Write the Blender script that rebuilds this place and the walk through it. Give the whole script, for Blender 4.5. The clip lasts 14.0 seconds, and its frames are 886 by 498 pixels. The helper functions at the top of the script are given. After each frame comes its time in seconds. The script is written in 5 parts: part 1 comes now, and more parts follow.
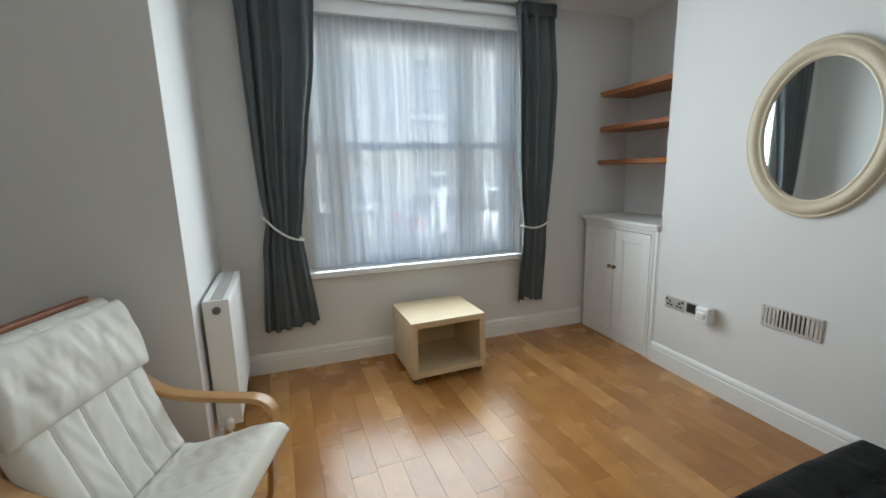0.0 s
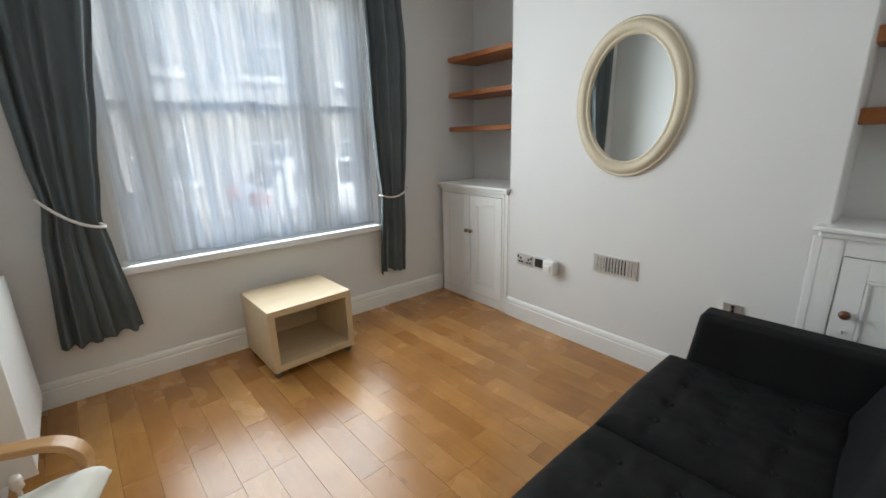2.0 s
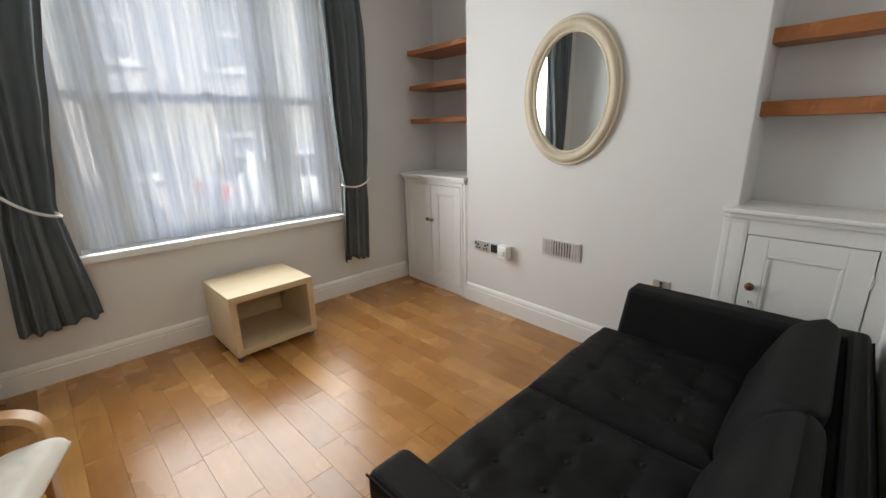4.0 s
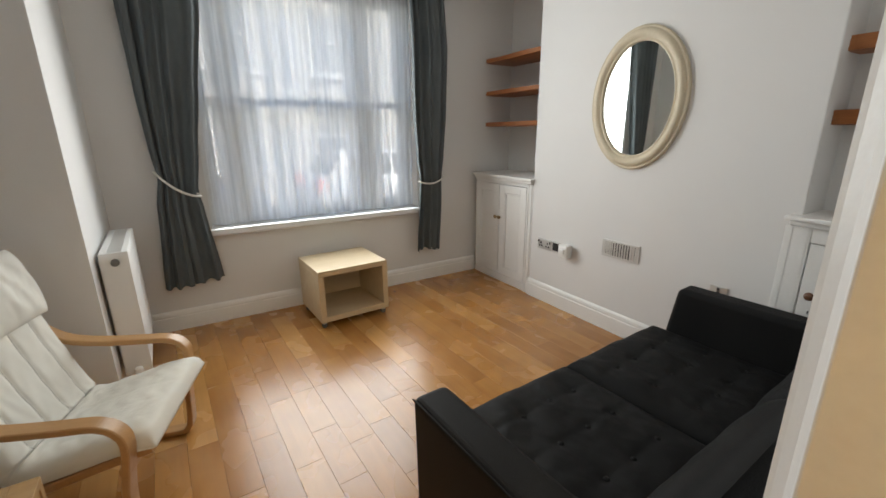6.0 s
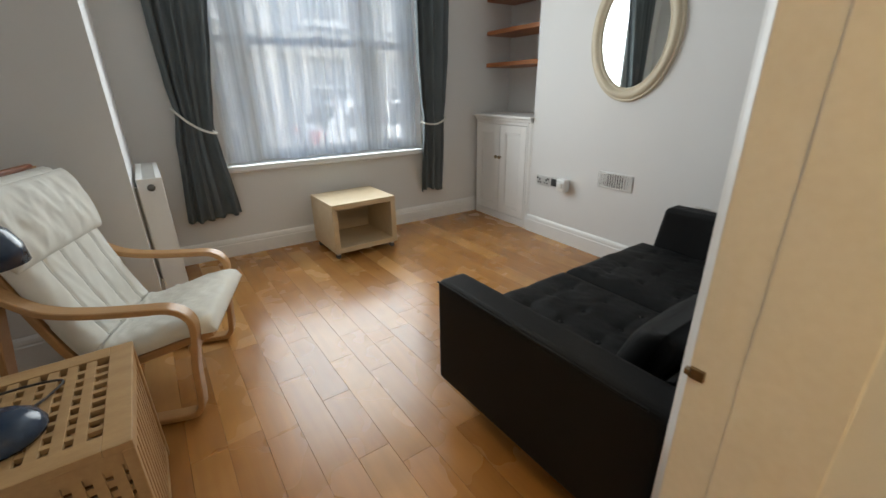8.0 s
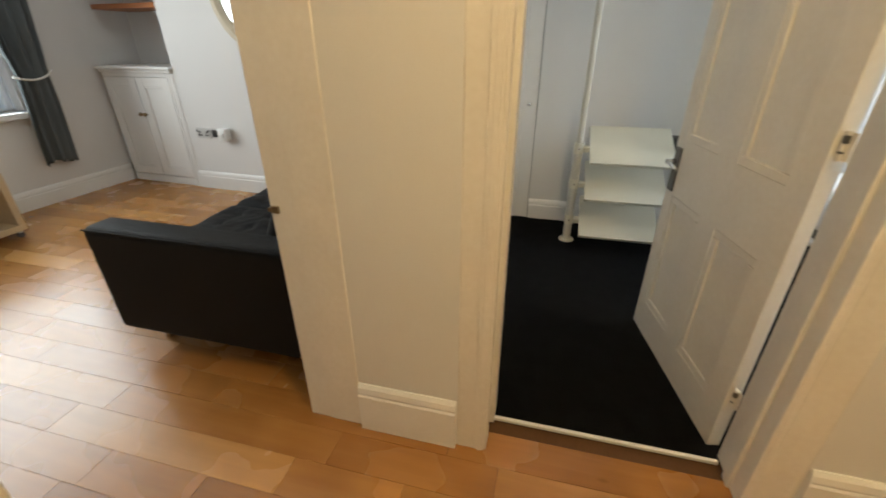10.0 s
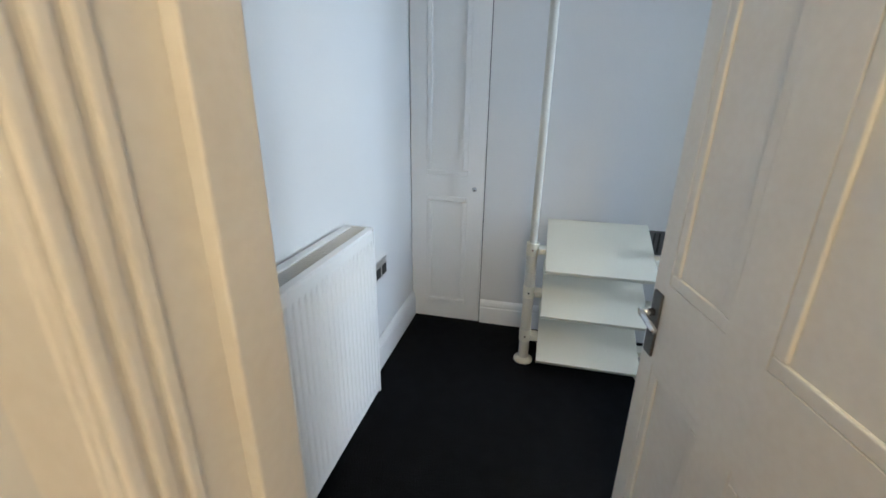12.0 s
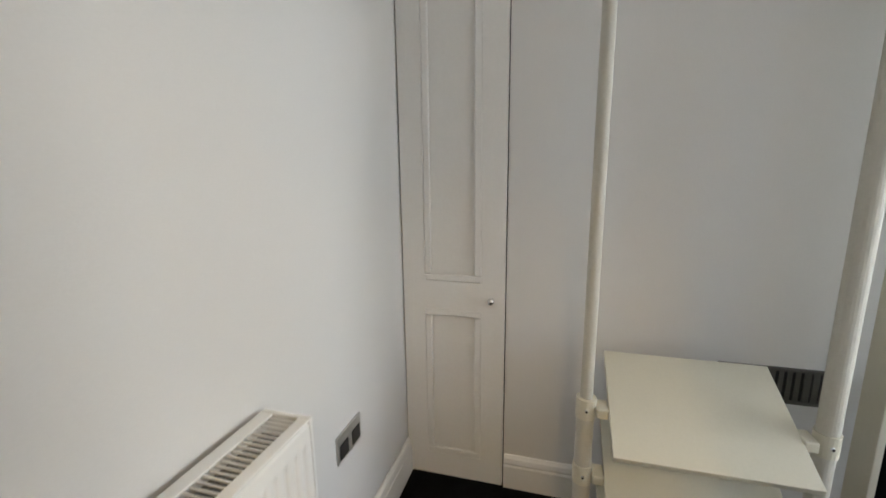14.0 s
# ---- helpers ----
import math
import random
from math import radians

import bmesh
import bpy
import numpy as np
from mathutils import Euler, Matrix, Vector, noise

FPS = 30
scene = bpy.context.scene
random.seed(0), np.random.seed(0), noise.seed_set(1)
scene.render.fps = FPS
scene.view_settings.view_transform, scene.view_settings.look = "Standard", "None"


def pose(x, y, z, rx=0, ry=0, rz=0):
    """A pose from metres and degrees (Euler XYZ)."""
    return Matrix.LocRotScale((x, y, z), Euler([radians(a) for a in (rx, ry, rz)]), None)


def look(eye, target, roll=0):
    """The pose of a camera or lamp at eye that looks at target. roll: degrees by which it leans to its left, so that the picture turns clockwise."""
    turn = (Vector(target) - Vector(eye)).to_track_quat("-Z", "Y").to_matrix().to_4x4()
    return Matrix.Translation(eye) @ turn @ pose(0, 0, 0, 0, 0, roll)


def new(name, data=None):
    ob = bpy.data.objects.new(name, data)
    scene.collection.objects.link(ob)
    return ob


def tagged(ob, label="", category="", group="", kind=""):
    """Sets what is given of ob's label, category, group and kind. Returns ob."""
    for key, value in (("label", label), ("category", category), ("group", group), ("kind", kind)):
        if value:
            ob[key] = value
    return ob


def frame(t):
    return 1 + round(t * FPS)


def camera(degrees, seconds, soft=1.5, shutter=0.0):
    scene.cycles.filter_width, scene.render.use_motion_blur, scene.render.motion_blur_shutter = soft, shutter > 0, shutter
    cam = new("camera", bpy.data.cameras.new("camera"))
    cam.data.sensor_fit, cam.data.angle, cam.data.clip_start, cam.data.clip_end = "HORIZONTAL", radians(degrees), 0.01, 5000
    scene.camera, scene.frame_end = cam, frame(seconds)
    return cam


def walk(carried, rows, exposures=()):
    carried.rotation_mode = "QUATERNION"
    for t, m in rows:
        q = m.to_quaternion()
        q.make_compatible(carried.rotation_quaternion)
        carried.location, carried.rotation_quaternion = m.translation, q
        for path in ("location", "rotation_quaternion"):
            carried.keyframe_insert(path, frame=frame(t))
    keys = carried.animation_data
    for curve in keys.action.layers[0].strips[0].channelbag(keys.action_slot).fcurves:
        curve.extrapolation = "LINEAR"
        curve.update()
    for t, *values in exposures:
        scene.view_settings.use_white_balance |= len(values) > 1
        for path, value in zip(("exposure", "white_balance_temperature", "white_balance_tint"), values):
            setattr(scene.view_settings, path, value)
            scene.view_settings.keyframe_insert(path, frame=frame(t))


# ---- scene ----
cam = camera(94.2, 14.0, shutter=0.3)
PATH = [
    (0, (0.056, -0.021, 1.382), (0.774, 1.808, 1.013), -1.4),
    (0.5, (0.076, 0.057, 1.36), (0.947, 1.812, 0.957), -1.2),
    (1, (0.06, 0.143, 1.36), (1.089, 1.798, 0.912), -1.1),
    (1.5, (0.053, 0.156, 1.377), (1.22, 1.709, 0.903), -1.4),
    (2, (0.085, 0.111, 1.356), (1.371, 1.552, 0.836), -1.5),
    (2.5, (0.088, 0.057, 1.354), (1.446, 1.414, 0.793), -1.8),
    (5, (0.078, -0.191, 1.33), (1.417, 1.199, 0.804), -0.7),
    (5.5, (0.027, -0.262, 1.342), (1.246, 1.235, 0.818), -0.6),
    (6, (-0.021, -0.332, 1.341), (1.058, 1.264, 0.804), -0.5),
    (6.5, (-0.04, -0.374, 1.315), (0.928, 1.285, 0.756), -0.4),
    (7, (-0.103, -0.378, 1.277), (0.798, 1.297, 0.658), -0.4),
    (9.5, (-0.422, -0.85, 1.166), (1.175, -0.041, 0.276), -1.3),
    (10, (-0.466, -0.966, 1.171), (1.261, -0.519, 0.267), -0.2),
    (10.5, (-0.359, -1.052, 1.202), (1.438, -0.795, 0.364), 1.0),
    (11, (-0.148, -1.124, 1.21), (1.671, -0.876, 0.416), 1.3),
    (11.5, (0.077, -1.163, 1.212), (1.909, -0.822, 0.488), 0.5),
    (12, (0.264, -1.137, 1.229), (2.099, -0.711, 0.558), 0.8),
    (12.5, (0.454, -1.128, 1.233), (2.28, -0.585, 0.625), 0.4),
    (13, (0.64, -1.115, 1.261), (2.466, -0.493, 0.734), 0.2),
    (13.5, (0.774, -1.064, 1.272), (2.621, -0.459, 0.798), 0.3),
    (14, (0.937, -1.032, 1.286), (2.828, -0.504, 0.904), -0.7),
]
EXPOSURE = [(0, 2.23, 6050, 0), (2.5, 2.36, 6400, 4), (5.0, 2.32, 6800, 7), (7.2, 2.24, 6650, 4), (9.4, 2.18, 6100, 3), (10.1, 2.36, 6550, 3), (10.5, 2.43, 6400, 2), (11.2, 2.58, 5200, -2), (12.0, 2.5, 5250, 4), (12.5, 2.55, 5800, 1), (13.2, 2.52, 6450, 6), (14, 2.25, 6600, 8)]
walk(cam, [(t, look(eye, target, roll)) for t, eye, target, roll in PATH], EXPOSURE)

# ---- light ----
world = bpy.data.worlds.new("world")
scene.world = world
world.use_nodes = True
wn = world.node_tree
sky = wn.nodes.new("ShaderNodeTexSky")
sky.sky_type = "NISHITA"
sky.sun_disc = False
sky.sun_elevation = radians(48)
sky.sun_rotation = radians(160)
sky.air_density, sky.dust_density = 1.0, 3.0
wn.links.new(sky.outputs["Color"], wn.nodes["Background"].inputs["Color"])
wn.nodes["Background"].inputs["Strength"].default_value = 0.125

sun_data = bpy.data.lights.new("sun", "SUN")
sun_data.energy, sun_data.angle, sun_data.color = 0.8, radians(25), (1.0, 0.97, 0.93)
sun_ob = new("sun", sun_data)
sun_ob.matrix_world = look((2, -6, 12), (1, 0, 0))

hall_data = bpy.data.lights.new("hall_light", "POINT")
hall_data.energy, hall_data.color, hall_data.shadow_soft_size = 8.0, (1.0, 0.71, 0.37), 0.12
new("hall_light", hall_data).location = (-0.34, -1.41, 2.40)


def window_light(name, at, target, w, h, watts, color, spread=180):
    d = bpy.data.lights.new(name, "AREA")
    d.shape, d.size, d.size_y, d.energy, d.color = "RECTANGLE", w, h, watts, color
    d.spread = radians(spread)
    new(name, d).matrix_world = look(at, target)


window_light("lounge_daylight", (1.054, 2.938, 1.526), (0.911, 0.078, 1.526), 1.61, 1.70, 9.9, (0.93, 0.96, 1.0), 160)
window_light("bedroom_daylight", (1.72, -3.58, 1.56), (1.62, 0.0, 1.30), 1.1, 1.45, 2.6, (0.88, 0.94, 1.0), 120)


# ---- materials ----
def material(name, color, color2=None, rough=0.5, metal=0.0, scale=6.0, fine=120.0, bump=0.05, stretch=(1, 1, 1), spec=0.5):
    m = bpy.data.materials.new(name)
    m.use_nodes = True
    n, l = m.node_tree.nodes, m.node_tree.links
    b = n["Principled BSDF"]
    co = n.new("ShaderNodeTexCoord")
    mp = n.new("ShaderNodeMapping")
    mp.inputs["Scale"].default_value = stretch
    l.new(co.outputs["Object"], mp.inputs["Vector"])
    big, small = n.new("ShaderNodeTexNoise"), n.new("ShaderNodeTexNoise")
    big.inputs["Scale"].default_value, big.inputs["Detail"].default_value = scale, 5
    small.inputs["Scale"].default_value, small.inputs["Detail"].default_value = fine, 3
    l.new(mp.outputs["Vector"], big.inputs["Vector"])
    l.new(mp.outputs["Vector"], small.inputs["Vector"])
    mix = n.new("ShaderNodeMix")
    mix.data_type = "RGBA"
    c2 = color2 or tuple(c * 0.9 for c in color)
    mix.inputs["A"].default_value, mix.inputs["B"].default_value = (*color, 1), (*c2, 1)
    add = n.new("ShaderNodeMath")
    add.operation = "MULTIPLY_ADD"
    add.inputs[1].default_value, add.inputs[2].default_value = 0.4, 0.0
    l.new(small.outputs["Fac"], add.inputs[0])
    sm = n.new("ShaderNodeMath")
    sm.operation = "MULTIPLY_ADD"
    sm.inputs[1].default_value = 0.6
    l.new(big.outputs["Fac"], sm.inputs[0])
    l.new(add.outputs[0], sm.inputs[2])
    ramp = n.new("ShaderNodeMapRange")
    ramp.inputs["From Min"].default_value, ramp.inputs["From Max"].default_value = 0.3, 0.7
    l.new(sm.outputs[0], ramp.inputs["Value"])
    l.new(ramp.outputs[0], mix.inputs["Factor"])
    l.new(mix.outputs["Result"], b.inputs["Base Color"])
    rr = n.new("ShaderNodeMapRange")
    rr.inputs["To Min"].default_value, rr.inputs["To Max"].default_value = max(0.02, rough - 0.06), min(1, rough + 0.06)
    l.new(big.outputs["Fac"], rr.inputs["Value"])
    l.new(rr.outputs[0], b.inputs["Roughness"])
    b.inputs["Metallic"].default_value = metal
    b.inputs["Specular IOR Level"].default_value = spec
    if bump:
        bp = n.new("ShaderNodeBump")
        bp.inputs["Strength"].default_value, bp.inputs["Distance"].default_value = bump, 0.004
        l.new(small.outputs["Fac"], bp.inputs["Height"])
        l.new(bp.outputs["Normal"], b.inputs["Normal"])
    return m


def plank_material():
    m = bpy.data.materials.new("oak_boards")
    m.use_nodes = True
    n, l = m.node_tree.nodes, m.node_tree.links
    b = n["Principled BSDF"]
    info, co = n.new("ShaderNodeObjectInfo"), n.new("ShaderNodeTexCoord")
    shift = n.new("ShaderNodeVectorMath")
    shift.operation = "MULTIPLY_ADD"
    shift.inputs[1].default_value = (1, 1, 1)
    rnd = n.new("ShaderNodeVectorMath")
    rnd.operation = "SCALE"
    rnd.inputs[0].default_value = (37.0, 91.0, 13.0)
    geo, both, frac = n.new("ShaderNodeNewGeometry"), n.new("ShaderNodeMath"), n.new("ShaderNodeMath")
    both.operation, frac.operation = "ADD", "FRACT"
    l.new(info.outputs["Random"], both.inputs[0])
    l.new(geo.outputs["Random Per Island"], both.inputs[1])
    l.new(both.outputs[0], frac.inputs[0])
    l.new(frac.outputs[0], rnd.inputs["Scale"])
    l.new(co.outputs["Object"], shift.inputs[0])
    l.new(rnd.outputs["Vector"], shift.inputs[2])
    mp = n.new("ShaderNodeMapping")
    mp.inputs["Scale"].default_value = (15, 1.1, 8)
    l.new(shift.outputs["Vector"], mp.inputs["Vector"])
    grain, cloud, knot = n.new("ShaderNodeTexNoise"), n.new("ShaderNodeTexNoise"), n.new("ShaderNodeTexVoronoi")
    grain.inputs["Scale"].default_value, grain.inputs["Detail"].default_value, grain.inputs["Distortion"].default_value = 2.2, 6, 0.3
    cloud.inputs["Scale"].default_value, cloud.inputs["Detail"].default_value = 3.4, 2
    knot.inputs["Scale"].default_value = 1.5
    l.new(mp.outputs["Vector"], grain.inputs["Vector"])
    l.new(shift.outputs["Vector"], cloud.inputs["Vector"])
    km = n.new("ShaderNodeMapping")
    km.inputs["Scale"].default_value = (2.4, 1.0, 1)
    l.new(shift.outputs["Vector"], km.inputs["Vector"])
    l.new(km.outputs["Vector"], knot.inputs["Vector"])
    tone = n.new("ShaderNodeValToRGB")
    e = tone.color_ramp.elements
    e[0].position, e[0].color = 0.0, (0.355, 0.160, 0.042, 1)
    e[1].position, e[1].color = 1.0, (0.54, 0.292, 0.098, 1)
    for p, c in ((0.3, (0.40, 0.187, 0.051, 1)), (0.6, (0.435, 0.209, 0.059, 1)), (0.88, (0.475, 0.240, 0.072, 1))):
        x = e.new(p)
        x.color = c
    l.new(frac.outputs[0], tone.inputs["Fac"])
    dark = n.new("ShaderNodeMix")
    dark.data_type, dark.blend_type = "RGBA", "MULTIPLY"
    l.new(tone.outputs["Color"], dark.inputs["A"])
    gr = n.new("ShaderNodeValToRGB")
    gr.color_ramp.elements[0].position, gr.color_ramp.elements[0].color = 0.24, (0.62, 0.52, 0.42, 1)
    gr.color_ramp.elements[1].position, gr.color_ramp.elements[1].color = 0.72, (1.08, 1.06, 1.0, 1)
    l.new(grain.outputs["Fac"], gr.inputs["Fac"])
    dark.inputs["Factor"].default_value = 0.36
    l.new(gr.outputs["Color"], dark.inputs["B"])
    cl = n.new("ShaderNodeMix")
    cl.data_type, cl.blend_type = "RGBA", "MULTIPLY"
    cl.inputs["Factor"].default_value = 0.75
    cr = n.new("ShaderNodeValToRGB")
    cr.color_ramp.elements[0].position, cr.color_ramp.elements[0].color = 0.3, (0.72, 0.66, 0.58, 1)
    cr.color_ramp.elements[1].position, cr.color_ramp.elements[1].color = 0.65, (1.05, 1.05, 1.05, 1)
    l.new(cloud.outputs["Fac"], cr.inputs["Fac"])
    l.new(dark.outputs["Result"], cl.inputs["A"])
    l.new(cr.outputs["Color"], cl.inputs["B"])
    kn = n.new("ShaderNodeMix")
    kn.data_type, kn.blend_type = "RGBA", "MULTIPLY"
    kr = n.new("ShaderNodeValToRGB")
    kr.color_ramp.elements[0].position, kr.color_ramp.elements[0].color = 0.018, (0.22, 0.14, 0.08, 1)
    kr.color_ramp.elements[1].position, kr.color_ramp.elements[1].color = 0.050, (1, 1, 1, 1)
    l.new(knot.outputs["Distance"], kr.inputs["Fac"])
    kn.inputs["Factor"].default_value = 0.8
    l.new(cl.outputs["Result"], kn.inputs["A"])
    l.new(kr.outputs["Color"], kn.inputs["B"])
    l.new(kn.outputs["Result"], b.inputs["Base Color"])
    ro = n.new("ShaderNodeMapRange")
    ro.inputs["To Min"].default_value, ro.inputs["To Max"].default_value = 0.19, 0.34
    b.inputs["Specular IOR Level"].default_value = 0.72
    l.new(cloud.outputs["Fac"], ro.inputs["Value"])
    l.new(ro.outputs[0], b.inputs["Roughness"])
    bp = n.new("ShaderNodeBump")
    bp.inputs["Strength"].default_value, bp.inputs["Distance"].default_value = 0.08, 0.002
    l.new(grain.outputs["Fac"], bp.inputs["Height"])
    l.new(bp.outputs["Normal"], b.inputs["Normal"])
    return m


def net_material():
    m = bpy.data.materials.new("white_voile")
    m.use_nodes = True
    n, l = m.node_tree.nodes, m.node_tree.links
    n.remove(n["Principled BSDF"])
    out = n["Material Output"]
    clear, dif, tra = n.new("ShaderNodeBsdfTransparent"), n.new("ShaderNodeBsdfDiffuse"), n.new("ShaderNodeBsdfTranslucent")
    dif.inputs["Color"].default_value = (0.92, 0.94, 0.95, 1)
    tra.inputs["Color"].default_value = (0.93, 0.97, 0.99, 1)
    cloth, mix = n.new("ShaderNodeMixShader"), n.new("ShaderNodeMixShader")
    cloth.inputs[0].default_value = 0.80
    l.new(dif.outputs[0], cloth.inputs[1])
    l.new(tra.outputs[0], cloth.inputs[2])
    co, mp, ns = n.new("ShaderNodeTexCoord"), n.new("ShaderNodeMapping"), n.new("ShaderNodeTexNoise")
    mp.inputs["Scale"].default_value = (34, 34, 0.45)
    ns.inputs["Scale"].default_value = 1.0
    l.new(co.outputs["Object"], mp.inputs["Vector"])
    l.new(mp.outputs["Vector"], ns.inputs["Vector"])
    rg = n.new("ShaderNodeMapRange")
    rg.inputs["From Min"].default_value, rg.inputs["From Max"].default_value = 0.40, 0.60
    rg.inputs["To Min"].default_value, rg.inputs["To Max"].default_value = 0.80, 0.97
    l.new(ns.outputs["Fac"], rg.inputs["Value"])
    mp2, ns2, rg2, am = n.new("ShaderNodeMapping"), n.new("ShaderNodeTexNoise"), n.new("ShaderNodeMapRange"), n.new("ShaderNodeMath")
    mp2.inputs["Scale"].default_value = (9, 9, 0.30)
    ns2.inputs["Scale"].default_value, ns2.inputs["Detail"].default_value = 1.0, 3
    l.new(co.outputs["Object"], mp2.inputs["Vector"])
    l.new(mp2.outputs["Vector"], ns2.inputs["Vector"])
    rg2.inputs["From Min"].default_value, rg2.inputs["From Max"].default_value = 0.35, 0.65
    rg2.inputs["To Min"].default_value, rg2.inputs["To Max"].default_value = 0.90, 1.05
    l.new(ns2.outputs["Fac"], rg2.inputs["Value"])
    # Noise streaks put the pleats' light and dark into the transmitted colour.
    pleat_shade = n.new("ShaderNodeMix")
    pleat_shade.data_type = "RGBA"
    pleat_shade.inputs["A"].default_value, pleat_shade.inputs["B"].default_value = (0.80, 0.825, 0.84, 1), (0.98, 0.99, 1.0, 1)
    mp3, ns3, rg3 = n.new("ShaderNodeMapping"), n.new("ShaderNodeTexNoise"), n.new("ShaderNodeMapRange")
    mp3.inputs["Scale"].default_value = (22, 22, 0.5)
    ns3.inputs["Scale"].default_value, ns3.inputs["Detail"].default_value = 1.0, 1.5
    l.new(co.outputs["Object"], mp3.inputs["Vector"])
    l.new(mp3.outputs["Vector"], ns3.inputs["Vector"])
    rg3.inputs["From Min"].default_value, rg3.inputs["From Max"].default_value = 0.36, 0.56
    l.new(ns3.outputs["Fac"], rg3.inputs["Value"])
    l.new(rg3.outputs[0], pleat_shade.inputs["Factor"])
    l.new(pleat_shade.outputs["Result"], tra.inputs["Color"])
    am.operation = "MULTIPLY"
    am.use_clamp = True
    l.new(rg.outputs[0], am.inputs[0])
    l.new(rg2.outputs[0], am.inputs[1])
    l.new(am.outputs[0], mix.inputs[0])
    l.new(clear.outputs[0], mix.inputs[1])
    l.new(cloth.outputs[0], mix.inputs[2])
    l.new(mix.outputs[0], out.inputs["Surface"])
    return m


def glass_material():
    m = bpy.data.materials.new("window_glass")
    m.use_nodes = True
    b = m.node_tree.nodes["Principled BSDF"]
    b.inputs["Base Color"].default_value = (0.97, 0.99, 0.98, 1)
    b.inputs["Transmission Weight"].default_value = 1.0
    b.inputs["Roughness"].default_value = 0.0
    b.inputs["IOR"].default_value = 1.02
    return m


def mirror_material():
    m = bpy.data.materials.new("mirror_glass")
    m.use_nodes = True
    b = m.node_tree.nodes["Principled BSDF"]
    b.inputs["Base Color"].default_value = (0.86, 0.90, 0.89, 1)
    b.inputs["Metallic"].default_value = 1.0
    b.inputs["Roughness"].default_value = 0.02
    return m


WALL = material("white_wall_paint", (0.715, 0.705, 0.69), (0.675, 0.665, 0.65), rough=0.8, scale=1.6, fine=260, bump=0.10)
CEIL = material("ceiling_paint", (0.82, 0.82, 0.81), (0.79, 0.79, 0.78), rough=0.9, scale=1.2, fine=200, bump=0.05)
GLOSS = material("white_gloss_wood_paint", (0.80, 0.79, 0.77), (0.75, 0.74, 0.715), rough=0.38, scale=4, fine=90, bump=0.08)
DOORP = material("old_door_paint", (0.78, 0.75, 0.70), (0.70, 0.66, 0.60), rough=0.42, scale=5, fine=60, bump=0.12)
RADI = material("radiator_enamel", (0.80, 0.80, 0.785), (0.79, 0.79, 0.775), rough=0.45, scale=2, fine=80, bump=0.01)
# Shade inside the radiator grille put into the colour; also the castors' grey plastic.
RAD_IN = material("grille_shade_and_castor_grey", (0.11, 0.11, 0.11), (0.07, 0.07, 0.07), rough=0.6, scale=20, bump=0.1)
BOARD = plank_material()
SUBFLOOR = material("board_joint", (0.13, 0.060, 0.022), (0.09, 0.041, 0.015), rough=0.9)
CARPET = material("black_carpet", (0.0065, 0.0067, 0.0075), (0.0018, 0.0018, 0.002), rough=1.0, scale=14, fine=260, bump=1.0, spec=0.1)
PINE = material("stained_pine", (0.40, 0.15, 0.045), (0.26, 0.085, 0.024), rough=0.42, scale=3, fine=30, bump=0.10, stretch=(6, 0.7, 8))
BIRCH = material("birch_veneer", (0.62, 0.50, 0.33), (0.54, 0.42, 0.26), rough=0.40, scale=3, fine=40, bump=0.05, stretch=(1, 7, 7))
BENT = material("bent_birch_frame", (0.50, 0.29, 0.125), (0.40, 0.215, 0.085), rough=0.36, scale=4, fine=40, bump=0.06, stretch=(1.5, 8, 4))
REDWOOD = material("red_brown_rail", (0.30, 0.105, 0.045), (0.22, 0.075, 0.032), rough=0.4, scale=4, fine=40, bump=0.06, stretch=(1.5, 8, 4))
ACACIA = material("oiled_acacia", (0.52, 0.33, 0.15), (0.40, 0.235, 0.10), rough=0.55, scale=3, fine=36, bump=0.10, stretch=(2, 9, 2))
CREAM = material("cream_cotton", (0.75, 0.735, 0.675), (0.72, 0.705, 0.645), rough=0.95, scale=9, fine=520, bump=0.25, spec=0.2)
SEAM = material("seam_thread", (0.45, 0.44, 0.39), (0.38, 0.37, 0.33), rough=0.95)
LEATHER = material("black_leatherette", (0.010, 0.010, 0.0105), (0.017, 0.017, 0.017), rough=0.52, scale=6, fine=300, bump=0.5, spec=0.06)
CURTAIN = material("slate_grey_curtain", (0.125, 0.140, 0.145), (0.092, 0.105, 0.110), rough=0.92, scale=5, fine=500, bump=0.35, spec=0.2)
ROPE = material("white_rope", (0.75, 0.73, 0.68), (0.62, 0.60, 0.55), rough=0.9, fine=300, bump=0.6)
NET = net_material()
GLASS = glass_material()
MIRROR = mirror_material()
FRAMEP = material("cream_mirror_frame_paint", (0.60, 0.52, 0.38), (0.50, 0.425, 0.30), rough=0.5, scale=6, fine=70, bump=0.15)
STEEL = material("brushed_steel", (0.66, 0.655, 0.64), (0.56, 0.555, 0.54), rough=0.5, metal=1.0, scale=5, fine=160, bump=0.04, stretch=(1, 1, 12))
DULL = material("dull_dark_steel", (0.20, 0.195, 0.185), (0.14, 0.135, 0.13), rough=0.5, metal=1.0, scale=5, fine=160, bump=0.04)
CHROME = material("chrome", (0.70, 0.70, 0.70), (0.62, 0.62, 0.62), rough=0.16, metal=1.0, bump=0.0)
BLACKP = material("black_plastic", (0.012, 0.012, 0.012), (0.02, 0.02, 0.02), rough=0.4, bump=0.02)
WHITEP = material("white_plastic", (0.80, 0.80, 0.78), (0.76, 0.76, 0.74), rough=0.3, bump=0.01)
BROWNK = material("dark_wood_knob", (0.16, 0.065, 0.028), (0.10, 0.04, 0.018), rough=0.35, scale=20)
